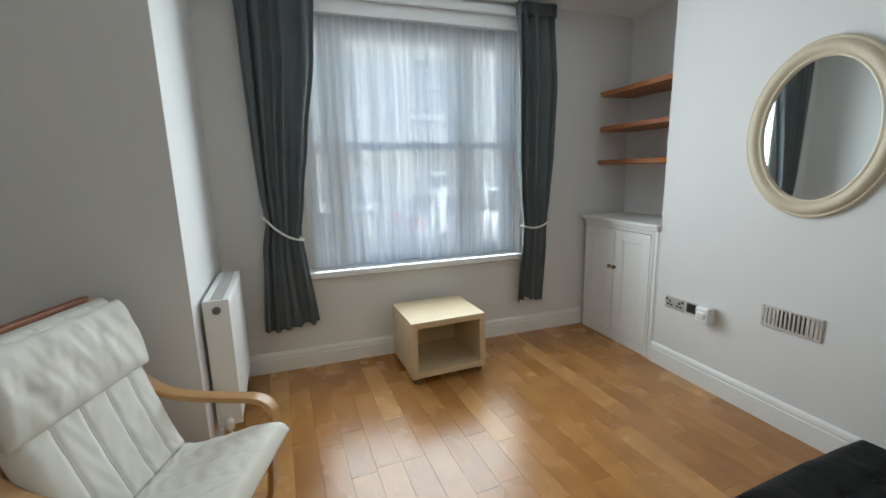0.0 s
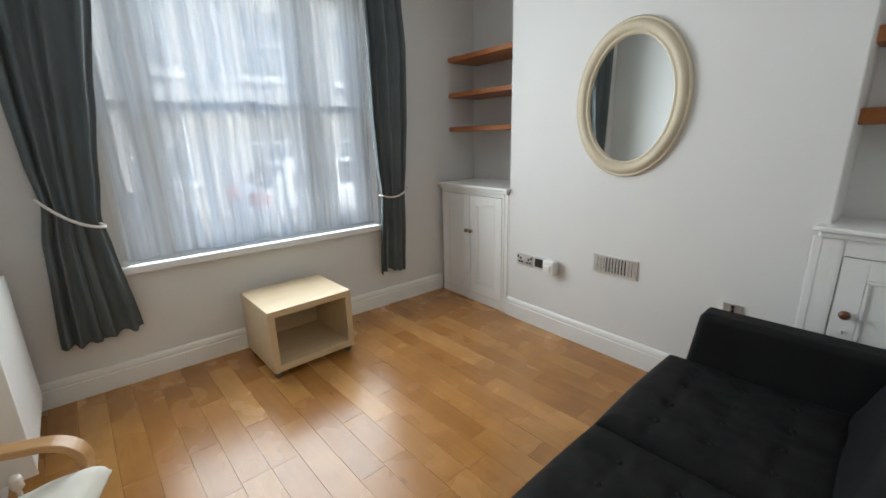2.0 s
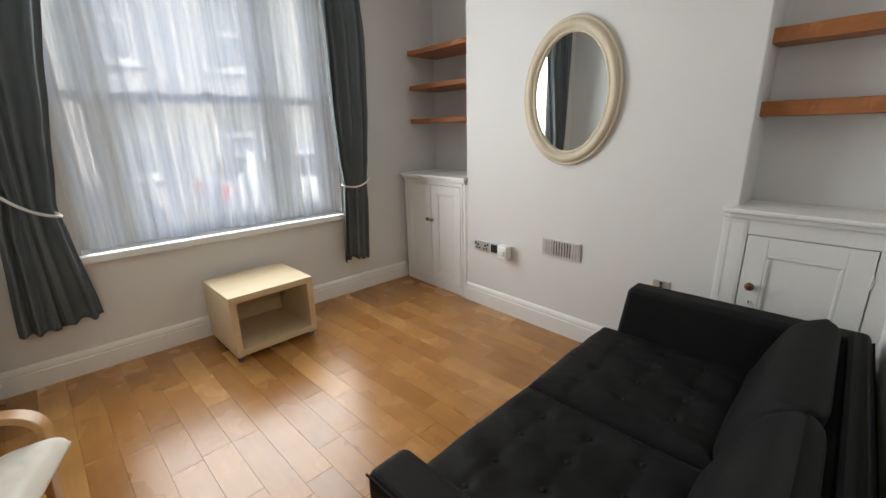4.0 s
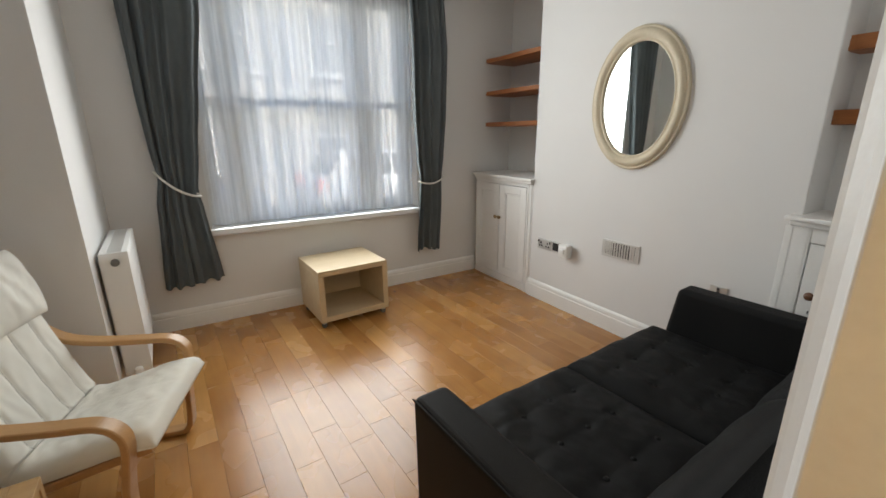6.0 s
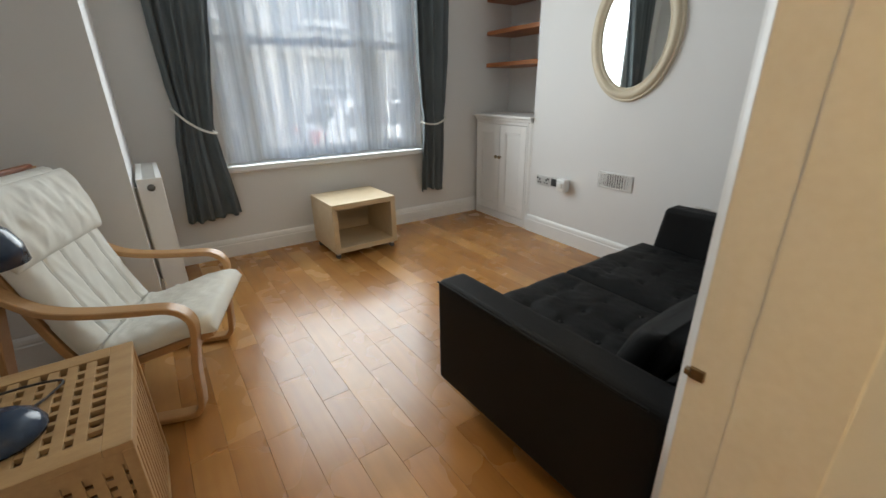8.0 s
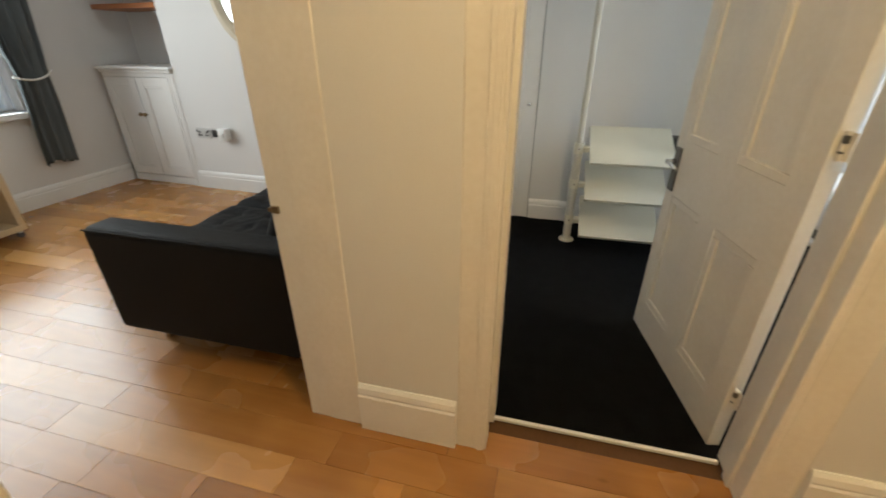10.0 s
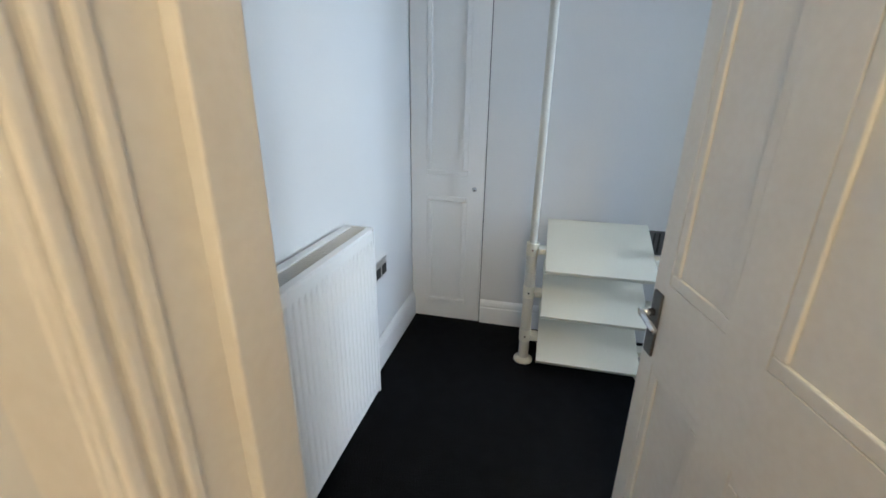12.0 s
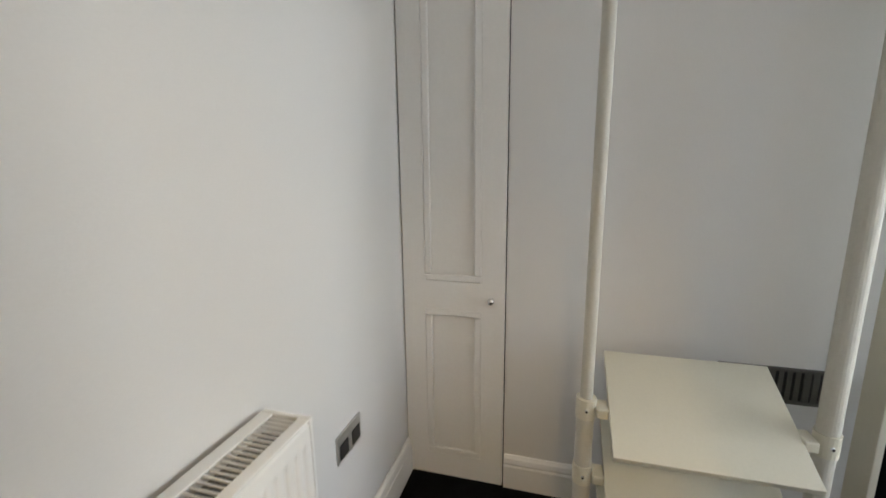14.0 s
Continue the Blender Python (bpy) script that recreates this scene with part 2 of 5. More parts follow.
BRASS = material("dull_brass", (0.32, 0.24, 0.14), (0.22, 0.16, 0.09), rough=0.42, metal=1.0, scale=20)
POSTW = material("post_enamel", (0.56, 0.545, 0.49), (0.50, 0.485, 0.43), rough=0.62, scale=5, bump=0.05)
SHELFW = material("white_laminate", (0.63, 0.605, 0.50), (0.58, 0.555, 0.455), rough=0.35, scale=3, bump=0.02)
NAVY = material("navy_lamp_enamel", (0.030, 0.050, 0.090), (0.022, 0.038, 0.070), rough=0.22, scale=4, bump=0.0)
CABLE = material("dark_cable", (0.03, 0.022, 0.02), (0.05, 0.035, 0.03), rough=0.5)
SASH = material("sash_paint", (0.78, 0.79, 0.79), (0.72, 0.73, 0.73), rough=0.4, scale=5, bump=0.05)
RENDERW = material("house_render", (0.58, 0.57, 0.55), (0.50, 0.49, 0.47), rough=0.9, scale=1.2, fine=40, bump=0.3)
SLATE = material("roof_slate", (0.10, 0.105, 0.12), (0.07, 0.072, 0.085), rough=0.7, scale=6)
ASPHALT = material("asphalt", (0.055, 0.055, 0.057), (0.04, 0.04, 0.042), rough=0.9, scale=1.5, fine=120, bump=0.4)
PAVE = material("paving", (0.28, 0.27, 0.25), (0.21, 0.20, 0.19), rough=0.9, scale=2, fine=60, bump=0.3)
CARW = material("white_car_paint", (0.78, 0.79, 0.80), (0.74, 0.75, 0.76), rough=0.15, scale=2, bump=0.0)
CARB = material("dark_blue_car_paint", (0.02, 0.035, 0.10), (0.015, 0.028, 0.08), rough=0.15, scale=2, bump=0.0)
CARGL = material("car_window", (0.02, 0.025, 0.03), (0.03, 0.035, 0.04), rough=0.06, bump=0.0)
HPANE = material("curtained_window_glass", (0.26, 0.28, 0.30), (0.20, 0.22, 0.24), rough=0.08, bump=0.0)
TYRE = material("tyre_rubber", (0.02, 0.02, 0.02), (0.03, 0.03, 0.03), rough=0.85)
REDL = material("red_tail_lens", (0.55, 0.02, 0.02), (0.42, 0.015, 0.015), rough=0.2, bump=0.0)
MATT = material("white_mattress", (0.80, 0.81, 0.83), (0.74, 0.75, 0.77), rough=0.95, scale=5, fine=200, bump=0.3)


# ---- builders ----
def mesh_of(bm, name, mat, smooth=False):
    me = bpy.data.meshes.new(name)
    bmesh.ops.recalc_face_normals(bm, faces=bm.faces)
    bm.to_mesh(me)
    bm.free()
    me.materials.append(mat)
    if smooth:
        for p in me.polygons:
            p.use_smooth = True
    return me


def part(name, bm, mat, parent, label="", smooth=False):
    ob = new(name, mesh_of(bm, name, mat, smooth))
    ob.parent = parent
    if label:
        tagged(ob, label)
    return ob


def thing(name, label, category, at=(0, 0, 0), turn=0.0, group=""):
    ob = new(name)
    ob.matrix_world = pose(*at, 0, 0, turn)
    return tagged(ob, label, category, group)


def solid(name, bm, mat, label, category, group="", smooth=False, kind=""):
    return tagged(new(name, mesh_of(bm, name, mat, smooth)), label, category, group, kind)


def bx(bm, x0, y0, z0, x1, y1, z1, bevel=0.0, seg=2):
    r = bmesh.ops.create_cube(bm, size=1.0)
    vs = r["verts"]
    for v in vs:
        v.co = Vector(((x0 + x1) / 2 + v.co.x * (x1 - x0), (y0 + y1) / 2 + v.co.y * (y1 - y0), (z0 + z1) / 2 + v.co.z * (z1 - z0)))
    if bevel:
        es = list({e for v in vs for e in v.link_edges})
        bmesh.ops.bevel(bm, geom=es, offset=bevel, segments=seg, affect="EDGES", profile=0.5)
    return bm


def box(*a, **k):
    return bx(bmesh.new(), *a, **k)


def cyl(bm, a, b, r, seg=20, r2=None):
    a, b = Vector(a), Vector(b)
    d = b - a
    m = Matrix.Translation((a + b) / 2) @ d.to_track_quat("Z", "Y").to_matrix().to_4x4()
    bmesh.ops.create_cone(bm, cap_ends=True, segments=seg, radius1=r, radius2=r if r2 is None else r2, depth=d.length, matrix=m)
    return bm


def lathe(bm, prof, at=(0, 0, 0), axis="Z", seg=28):
    """prof: rows of radius and height; the turned solid stands at a place, along an axis."""
    turn = {"Z": Matrix.Identity(4), "X": Matrix.Rotation(radians(90), 4, "Y"), "-X": Matrix.Rotation(radians(-90), 4, "Y"), "Y": Matrix.Rotation(radians(-90), 4, "X"), "-Y": Matrix.Rotation(radians(90), 4, "X")}[axis]
    m = Matrix.Translation(at) @ turn
    rings = []
    for r, h in prof:
        rings.append([bm.verts.new(m @ Vector((r * math.cos(2 * math.pi * k / seg), r * math.sin(2 * math.pi * k / seg), h))) for k in range(seg)])
    for a, b in zip(rings, rings[1:]):
        for k in range(seg):
            bm.faces.new((a[k], a[(k + 1) % seg], b[(k + 1) % seg], b[k]))
    bm.faces.new(rings[0])
    bm.faces.new(rings[-1])
    return bm


def prism(bm, pts, make, a, b):
    """Extrudes a 2D outline: make(u, v, w) gives the place of an outline point at depth w."""
    lo = [bm.verts.new(make(u, v, a)) for u, v in pts]
    hi = [bm.verts.new(make(u, v, b)) for u, v in pts]
    bm.faces.new(lo)
    bm.faces.new(list(reversed(hi)))
    for k in range(len(pts)):
        j = (k + 1) % len(pts)
        bm.faces.new((lo[k], lo[j], hi[j], hi[k]))
    return bm


def glide(pts, steps=8):
    """A smooth curve through points (Catmull-Rom)."""
    p = [Vector(q) for q in pts]
    p = [p[0] * 2 - p[1]] + p + [p[-1] * 2 - p[-2]]
    out = []
    for k in range(1, len(p) - 2):
        for i in range(steps):
            t = i / steps
            a, b, c, d = p[k - 1], p[k], p[k + 1], p[k + 2]
            out.append(0.5 * (2 * b + (c - a) * t + (2 * a - 5 * b + 4 * c - d) * t * t + (3 * b - a - 3 * c + d) * t ** 3))
    out.append(p[-2])
    return out


def tube(bm, pts, r, seg=10):
    rings = []
    for k, p in enumerate(pts):
        d = (pts[min(k + 1, len(pts) - 1)] - pts[max(k - 1, 0)]).normalized()
        up = Vector((0, 0, 1)) if abs(d.z) < 0.95 else Vector((1, 0, 0))
        s = d.cross(up).normalized()
        u = s.cross(d)
        rings.append([bm.verts.new(p + r * (math.cos(2 * math.pi * i / seg) * s + math.sin(2 * math.pi * i / seg) * u)) for i in range(seg)])
    for a, b in zip(rings, rings[1:]):
        for i in range(seg):
            bm.faces.new((a[i], a[(i + 1) % seg], b[(i + 1) % seg], b[i]))
    bm.faces.new(rings[0])
    bm.faces.new(rings[-1])
    return bm


def ribbon(bm, path, y0, y1, thick):
    """A bent strip of wood: path of (x, z), from y0 to y1."""
    pts = glide([(x, 0, z) for x, z in path], 7)
    rows = []
    for k, p in enumerate(pts):
        d = (pts[min(k + 1, len(pts) - 1)] - pts[max(k - 1, 0)]).normalized()
        nrm = Vector((-d.z, 0, d.x)) * thick / 2
        e = 0.004
        rows.append([bm.verts.new(q) for q in (
            Vector((p.x, y0 + e, p.z)) + nrm, Vector((p.x, y1 - e, p.z)) + nrm, Vector((p.x, y1, p.z)) + nrm * 0.7, Vector((p.x, y1, p.z)) - nrm * 0.7,
            Vector((p.x, y1 - e, p.z)) - nrm, Vector((p.x, y0 + e, p.z)) - nrm, Vector((p.x, y0, p.z)) - nrm * 0.7, Vector((p.x, y0, p.z)) + nrm * 0.7)])
    for a, b in zip(rows, rows[1:]):
        for i in range(8):
            bm.faces.new((a[i], a[(i + 1) % 8], b[(i + 1) % 8], b[i]))
    bm.faces.new(rows[0])
    bm.faces.new(rows[-1])
    return bm


def sheet(bm, nu, nv, top, bottom):
    """A closed body between two surfaces, each a function of u and v in 0..1."""
    grid = []
    for f in (top, bottom):
        grid.append([[bm.verts.new(f(i / nu, j / nv)) for j in range(nv + 1)] for i in range(nu + 1)])
    for g in grid:
        for i in range(nu):
            for j in range(nv):
                bm.faces.new((g[i][j], g[i + 1][j], g[i + 1][j + 1], g[i][j + 1]))
    t, b = grid
    for i in range(nu):
        bm.faces.new((t[i][0], t[i + 1][0], b[i + 1][0], b[i][0]))
        bm.faces.new((t[i][nv], t[i + 1][nv], b[i + 1][nv], b[i][nv]))
    for j in range(nv):
        bm.faces.new((t[0][j], t[0][j + 1], b[0][j + 1], b[0][j]))
        bm.faces.new((t[nu][j], t[nu][j + 1], b[nu][j + 1], b[nu][j]))
    return bm


def structure(name, bm, mat, label, category, smooth=False):
    return solid(name, bm, mat, label, category, kind="structure", smooth=smooth)


# The lounge stands slightly out of square with the hall: its window wall and chimney wall are turned by this angle.
TURN = -2.86


def settle(old, at, scale, *obs):
    """Turns things with the lounge walls: the place old goes to at, with its size set right."""
    m = Matrix.Translation(at) @ pose(0, 0, 0, 0, 0, TURN) @ Matrix.Diagonal((*scale, 1)) @ Matrix.Translation(-Vector(old))
    for ob in obs:
        ob.matrix_world = m @ ob.matrix_basis


# ---- setting ----
H = 2.60
YN, YS = 2.833, -0.262                    # window wall before its turn, lounge side of the partition
YB, XB = -0.449, 2.437                    # bedroom's radiator wall and cupboard wall
XD0, XD1 = -0.330, 0.422                  # lounge doorway
WX0, WX1, WZ0, WZ1 = 0.218, 1.847, 0.70, 2.48
DOOR_TOP = 2.02

wn_bm = bmesh.new()
bx(wn_bm, -1.85, YN, -0.1, WX0, 3.13, H + 0.1)
bx(wn_bm, WX1, YN, -0.1, 3.10, 3.13, H + 0.1)
bx(wn_bm, WX0, YN, -0.1, WX1, 3.13, WZ0)
bx(wn_bm, WX0, YN, WZ1, WX1, 3.13, H + 0.1)
wall_n = structure("wall_north", wn_bm, WALL, "white painted plaster wall around the window", "wall")
structure("wall_vestibule", bx(box(-1.70, 1.99, 0, -0.342, 2.09, H), -0.44, 2.09, 0, -0.342, 3.04, H), WALL, "white painted boxed-in corner beside the armchair", "wall")
breast = structure("chimney_breast", box(0, 0, 0, 0.50, 1.752, H, bevel=0.006), WALL, "white plastered chimney breast with the oval mirror", "wall")
breast.matrix_world = pose(2.3768, 0.2763, 0, 0, 0, TURN)
wall_s = structure("wall_alcove", box(2.775, YS - 0.1, 0.90, 2.95, 0.34, H + 0.1), WALL, "white plastered back of the alcove behind the sofa", "wall")
wall_e = structure("wall_east", box(2.95, 1.9, -0.1, 3.05, 2.95, H + 0.1), WALL, "white plastered back of the alcove by the window", "wall")
structure("wall_east_outer", box(3.05, YB, 0, 3.20, 3.30, H), WALL, "plain outer wall behind the alcoves", "wall")
sw = bmesh.new()
bx(sw, XD1 + 0.03, YB, 0, 3.05, YS, H)
bx(sw, -1.85, YB, 0, XD0 - 0.03, YS, H)
bx(sw, XD0 - 0.03, YB, DOOR_TOP + 0.03, XD1 + 0.03, YS, H)
structure("wall_south", sw, WALL, "white partition wall between lounge, hall and bedroom", "wall")
structure("wall_west", box(-1.85, YS, 0, -1.70, 3.30, H), WALL, "white painted lounge wall", "wall")
he = bmesh.new()
bx(he, XD1 + 0.002, -0.832, 0, 0.590, YB, H)
bx(he, XD1 + 0.002, -2.90, 0, 0.586, -1.612, H)
bx(he, XD1 + 0.002, -1.612, DOOR_TOP + 0.03, 0.590, -0.832, H)
structure("wall_hall_east", he, WALL, "cream-lit painted hall wall beside the bedroom door", "wall")
structure("wall_hall_west", box(-1.35, -2.90, 0, -1.20, YB, H), WALL, "plain painted hall wall", "wall")
structure("wall_hall_south", box(-1.35, -3.05, 0, 0.565, -2.90, H), WALL, "plain painted hall wall", "wall")
structure("wall_bedroom_east", box(XB, -3.60, 0, 2.60, YB, H), WALL, "white bedroom wall behind the shelf unit", "wall")
bs = bmesh.new()
bx(bs, 0.565, -3.75, 0, 1.05, -3.60, H)
bx(bs, 2.35, -3.75, 0, 2.60, -3.60, H)
bx(bs, 1.05, -3.75, 0, 2.35, -3.60, 0.75)
bx(bs, 1.05, -3.75, 2.35, 2.35, -3.60, H)
structure("wall_bedroom_south", bs, WALL, "white bedroom wall with the window opening", "wall")
structure("ceiling", bx(bx(box(-1.85, YB, H, 3.20, 3.40, H + 0.12), -1.35, -3.05, H, 0.565, YB, H + 0.12), 0.565, -3.75, H, 2.60, YB, H + 0.12), CEIL, "flat white painted ceiling", "ceiling")
floor = structure("floor", bx(bx(box(-1.85, YB, -0.16, 3.20, 3.25, -0.014), -1.35, -3.05, -0.16, 0.565, YB, -0.014), 0.565, -3.75, -0.16, 2.60, YB, -0.014), SUBFLOOR, "honey-coloured oak boards with staggered joints", "floor")
structure("floor_bedroom", box(0.567, -3.60, -0.013, XB, YB, 0.003), CARPET, "black cut-pile carpet in the bedroom", "carpet")
structure("threshold_strip", box(0.553, -1.58, -0.008, 0.567, -0.864, 0.005, bevel=0.003), GLOSS, "pale threshold strip between boards and carpet", "threshold")


def skirting(name, length, height, at, turn, label, thick=1.0):
    """A moulded skirting board that runs along local x with its face to local -y."""
    prof = [(0, 0), (-0.020, 0), (-0.020, height - 0.045), (-0.016, height - 0.038), (-0.018, height - 0.030), (-0.014, height - 0.012), (-0.006, height), (0, height)]
    ob = structure(name, prism(bmesh.new(), prof, lambda u, v, w: Vector((w, u * thick, v)), 0, length), GLOSS, label, "skirting board")
    ob.matrix_world = pose(*at, 0, 0, turn)
    return ob


base_n = skirting("baseboard_north", 2.80, 0.185, (-0.338, YN - 0.002, 0), 0, "white moulded skirting board under the window")
skirting("baseboard_chimney", 1.762, 0.150, (2.4647, 2.0283, 0), -90 + TURN, "white moulded skirting board along the chimney breast", 0.9)
skirting("baseboard_vestibule", 1.35, 0.165, (-1.695, 1.988, 0), 0, "white moulded skirting board behind the armchair")
skirting("baseboard_hall", 0.322, 0.19, (XD1 + 0.003, -0.455, 0), -90, "tall white moulded skirting board in the hall")
skirting("baseboard_hall_end", 1.20, 0.20, (XD1 + 0.003, -1.70, 0), -90, "tall white moulded skirting board in the hall")
skirting("baseboard_bedroom_north", 1.83, 0.155, (0.592, YB - 0.002, 0), 0, "white skirting board under the bedroom radiator")
skirting("baseboard_bedroom_east", 2.74, 0.145, (XB - 0.002, -0.862, 0), -90, "white skirting board behind the shelf unit")


def architrave(bm, y_in, y_out, x_face, z1, proud=0.005):
    """A moulded upright casing on a wall that faces -x; y_in is the side at the opening."""
    s = 1 if y_out > y_in else -1
    w = abs(y_out - y_in)
    prof = [(0, 0), (0, -0.005), (0.004, -0.0085), (0.016, -0.0085), (0.020, -0.005), (0.026, -0.0045), (w * 0.5, -0.004), (w * 0.82, -proud), (w * 0.92, -proud), (w, -0.002), (w, 0)]
    prism(bm, prof, lambda u, v, t: Vector((x_face + v, y_in + s * u, t)), 0.0, z1)
    return bm


# lounge doorway: lining, stops and casings
dl = bmesh.new()
bx(dl, XD1, YB - 0.004, 0, XD1 + 0.03, YS + 0.004, DOOR_TOP, bevel=0.003)
bx(dl, XD0 - 0.03, YB - 0.004, 0, XD0, YS + 0.004, DOOR_TOP, bevel=0.003)
bx(dl, XD0, YB - 0.004, DOOR_TOP, XD1, YS + 0.004, DOOR_TOP + 0.03)
door_1 = structure("door_1", dl, DOORP, "white painted lining of the lounge doorway", "door frame")
part("door_stop", box(XD1 - 0.003, -0.453, 0, XD1 + 0.003, -0.330, DOOR_TOP - 0.002, bevel=0.0025), DOORP, door_1)
part("door_stop", box(XD0 - 0.002, -0.453, 0, XD0 + 0.013, -0.330, DOOR_TOP - 0.002, bevel=0.003), DOORP, door_1)
ca = bmesh.new()
prism(ca, [(0.0, 0), (0.0, 0.005), (0.018, 0.009), (0.036, 0.018), (0.046, 0.030), (0.050, 0.036), (0.062, 0.036), (0.066, 0.031), (0.066, 0)], lambda u, v, t: Vector((XD1 + 0.008 + u, YS + v, t)), 0, DOOR_TOP + 0.05)
part("casing", ca, GLOSS, door_1)
ca = bmesh.new()
prism(ca, [(0.0, 0), (0.0, 0.006), (0.03, 0.010), (0.055, 0.014), (0.07, 0.012), (0.07, 0)], lambda u, v, t: Vector((XD0 - 0.008 - u, YS + v, t)), 0, DOOR_TOP + 0.05)
part("casing", ca, GLOSS, door_1)
ca = bmesh.new()
prism(ca, [(0.0, 0), (0.0, -0.014), (0.03, -0.018), (0.055, -0.024), (0.07, -0.022), (0.07, 0)], lambda u, v, t: Vector((XD0 - 0.008 - u, YB + v, t)), 0, DOOR_TOP + 0.05)
part("casing", ca, DOORP, door_1)
part("latch_keep", bx(box(XD1 - 0.006, -0.285, 0.758, XD1 + 0.001, -0.262, 0.778, bevel=0.001), XD1 - 0.010, -0.266, 0.764, XD1 + 0.001, -0.256, 0.774), BRASS, door_1, "dull brass latch keep")

# bedroom doorway
dl = bmesh.new()
bx(dl, XD1 - 0.002, -0.868, 0, 0.605, -0.832, DOOR_TOP, bevel=0.003)
bx(dl, XD1 - 0.002, -1.612, 0, 0.586, -1.584, DOOR_TOP, bevel=0.003)
bx(dl, XD1 - 0.002, -1.584, DOOR_TOP, 0.592, -0.868, DOOR_TOP + 0.03)
for x in (0.426, 0.448, 0.470):
    bx(dl, x, -0.874, 0, x + 0.013, -0.866, DOOR_TOP - 0.002, bevel=0.003)
door_2 = structure("door_2", dl, DOORP, "white painted lining of the bedroom doorway", "door frame")
part("casing", architrave(bmesh.new(), -0.862, -0.778, XD1 + 0.005, DOOR_TOP + 0.06), DOORP, door_2)
part("casing", architrave(bmesh.new(), -1.590, -1.695, XD1 + 0.005, DOOR_TOP + 0.06, 0.009), DOORP, door_2)
part("door_stop", box(0.535, -0.884, 0, 0.606, -0.867, DOOR_TOP - 0.002, bevel=0.003), DOORP, door_2)
part("door_stop", box(0.475, -1.585, 0, 0.515, -1.574, DOOR_TOP - 0.002, bevel=0.003), DOORP, door_2)


def panel(bm, x0, z0, x1, z1, face, s, depth=0.010):
    """A sunk, moulded panel on a door leaf: a bevelled frame of mouldings; s is the side it faces along y."""
    w = 0.028
    for a, b, c, d in ((x0, z0, x1, z0 + w), (x0, z1 - w, x1, z1), (x0, z0 + w, x0 + w, z1 - w), (x1 - w, z0 + w, x1, z1 - w)):
        bx(bm, a, min(face, face - s * depth), b, c, max(face, face - s * depth), d, bevel=min(0.0055, depth * 0.48), seg=3)
    return bm


def leaf(width, height, thick, cells, parent, mat, sill=0.0):
    """A framed door leaf along local x from 0: stiles and rails round sunk panels, both faces."""
    xs = sorted({0.0, width, *[c[0] for c in cells], *[c[2] for c in cells]})
    bm = bmesh.new()
    zs = sorted({sill, height, *[c[1] for c in cells], *[c[3] for c in cells]})
    for i in range(len(xs) - 1):
        for j in range(len(zs) - 1):
            mx, mz = (xs[i] + xs[i + 1]) / 2, (zs[j] + zs[j + 1]) / 2
            hole = any(c[0] < mx < c[2] and c[1] < mz < c[3] for c in cells)
            t = thick / 2 - (0.008 if hole else 0)
            bx(bm, xs[i], -t, zs[j], xs[i + 1], t, zs[j + 1])
    part("door_leaf", bm, mat, parent)
    for c in cells:
        pm = bmesh.new()
        panel(pm, c[0], c[1], c[2], c[3], thick / 2 - 0.001, 1, 0.008)
        panel(pm, c[0], c[1], c[2], c[3], -thick / 2 + 0.001, -1, 0.008)
        part("panel_moulding", pm, mat, parent)


bed_door = thing("bedroom_door", "cream painted four-panel wooden door standing open into the bedroom", "door", (0.619, -1.580, 0.006), 10.8)
DW = 0.674
leaf(DW, 1.985, 0.040, [(0.085, 0.140, 0.300, 0.630), (0.400, 0.140, 0.612, 0.630), (0.085, 0.838, 0.295, 1.84), (0.400, 0.838, 0.612, 1.84)], bed_door, DOORP)
hd = bmesh.new()
bx(hd, DW - 0.056, 0.020, 0.642, DW - 0.016, 0.028, 0.808, bevel=0.003)
plate = part("handle_plate", hd, DULL, bed_door, "dull steel lever handle plate")
lv = bmesh.new()
cyl(lv, (DW - 0.036, 0.026, 0.755), (DW - 0.036, 0.062, 0.755), 0.009)
tube(lv, glide([(DW - 0.036, 0.058, 0.755), (DW - 0.07, 0.062, 0.756), (DW - 0.112, 0.058, 0.744)], 6), 0.008)
part("lever", lv, CHROME, plate, smooth=True)
hd = bmesh.new()
bx(hd, DW - 0.056, -0.028, 0.642, DW - 0.016, -0.020, 0.808, bevel=0.003)
part("handle_plate", hd, DULL, bed_door, "dull steel lever handle plate")
for z in (0.22, 0.96, 1.72):
    hg = bmesh.new()
    cyl(hg, (-0.014, 0.008, z - 0.032), (-0.014, 0.008, z + 0.032), 0.006, 10)
    bx(hg, -0.033, 0.002, z - 0.030, 0.001, 0.005, z + 0.030)
    hinge = part("hinge", hg, DOORP, bed_door, "paint-flecked butt hinge")
    ch = bmesh.new()
    bx(ch, -0.021, 0.004, z + 0.006, -0.011, 0.0148, z + 0.024, bevel=0.002)
    bx(ch, -0.020, 0.005, z - 0.016, -0.010, 0.0144, z - 0.010, bevel=0.002)
    part("bare_metal", ch, DULL, hinge, "chipped paint showing dark metal")

# ---- window ----
WY = 3.02                                  # plane of the sashes
win = structure("window_1", box(WX0 - 0.03, YN - 0.045, WZ0 - 0.022, WX1 + 0.03, WY - 0.03, WZ0 + 0.022, bevel=0.008), SASH, "white painted three-light sash window with a deep sill", "window")
wf = bmesh.new()
bx(wf, WX0, WY - 0.04, WZ0 + 0.02, WX0 + 0.06, WY + 0.08, WZ1)
bx(wf, WX1 - 0.06, WY - 0.04, WZ0 + 0.02, WX1, WY + 0.08, WZ1)
bx(wf, WX0 + 0.06, WY - 0.04, WZ1 - 0.13, WX1 - 0.06, WY + 0.08, WZ1)
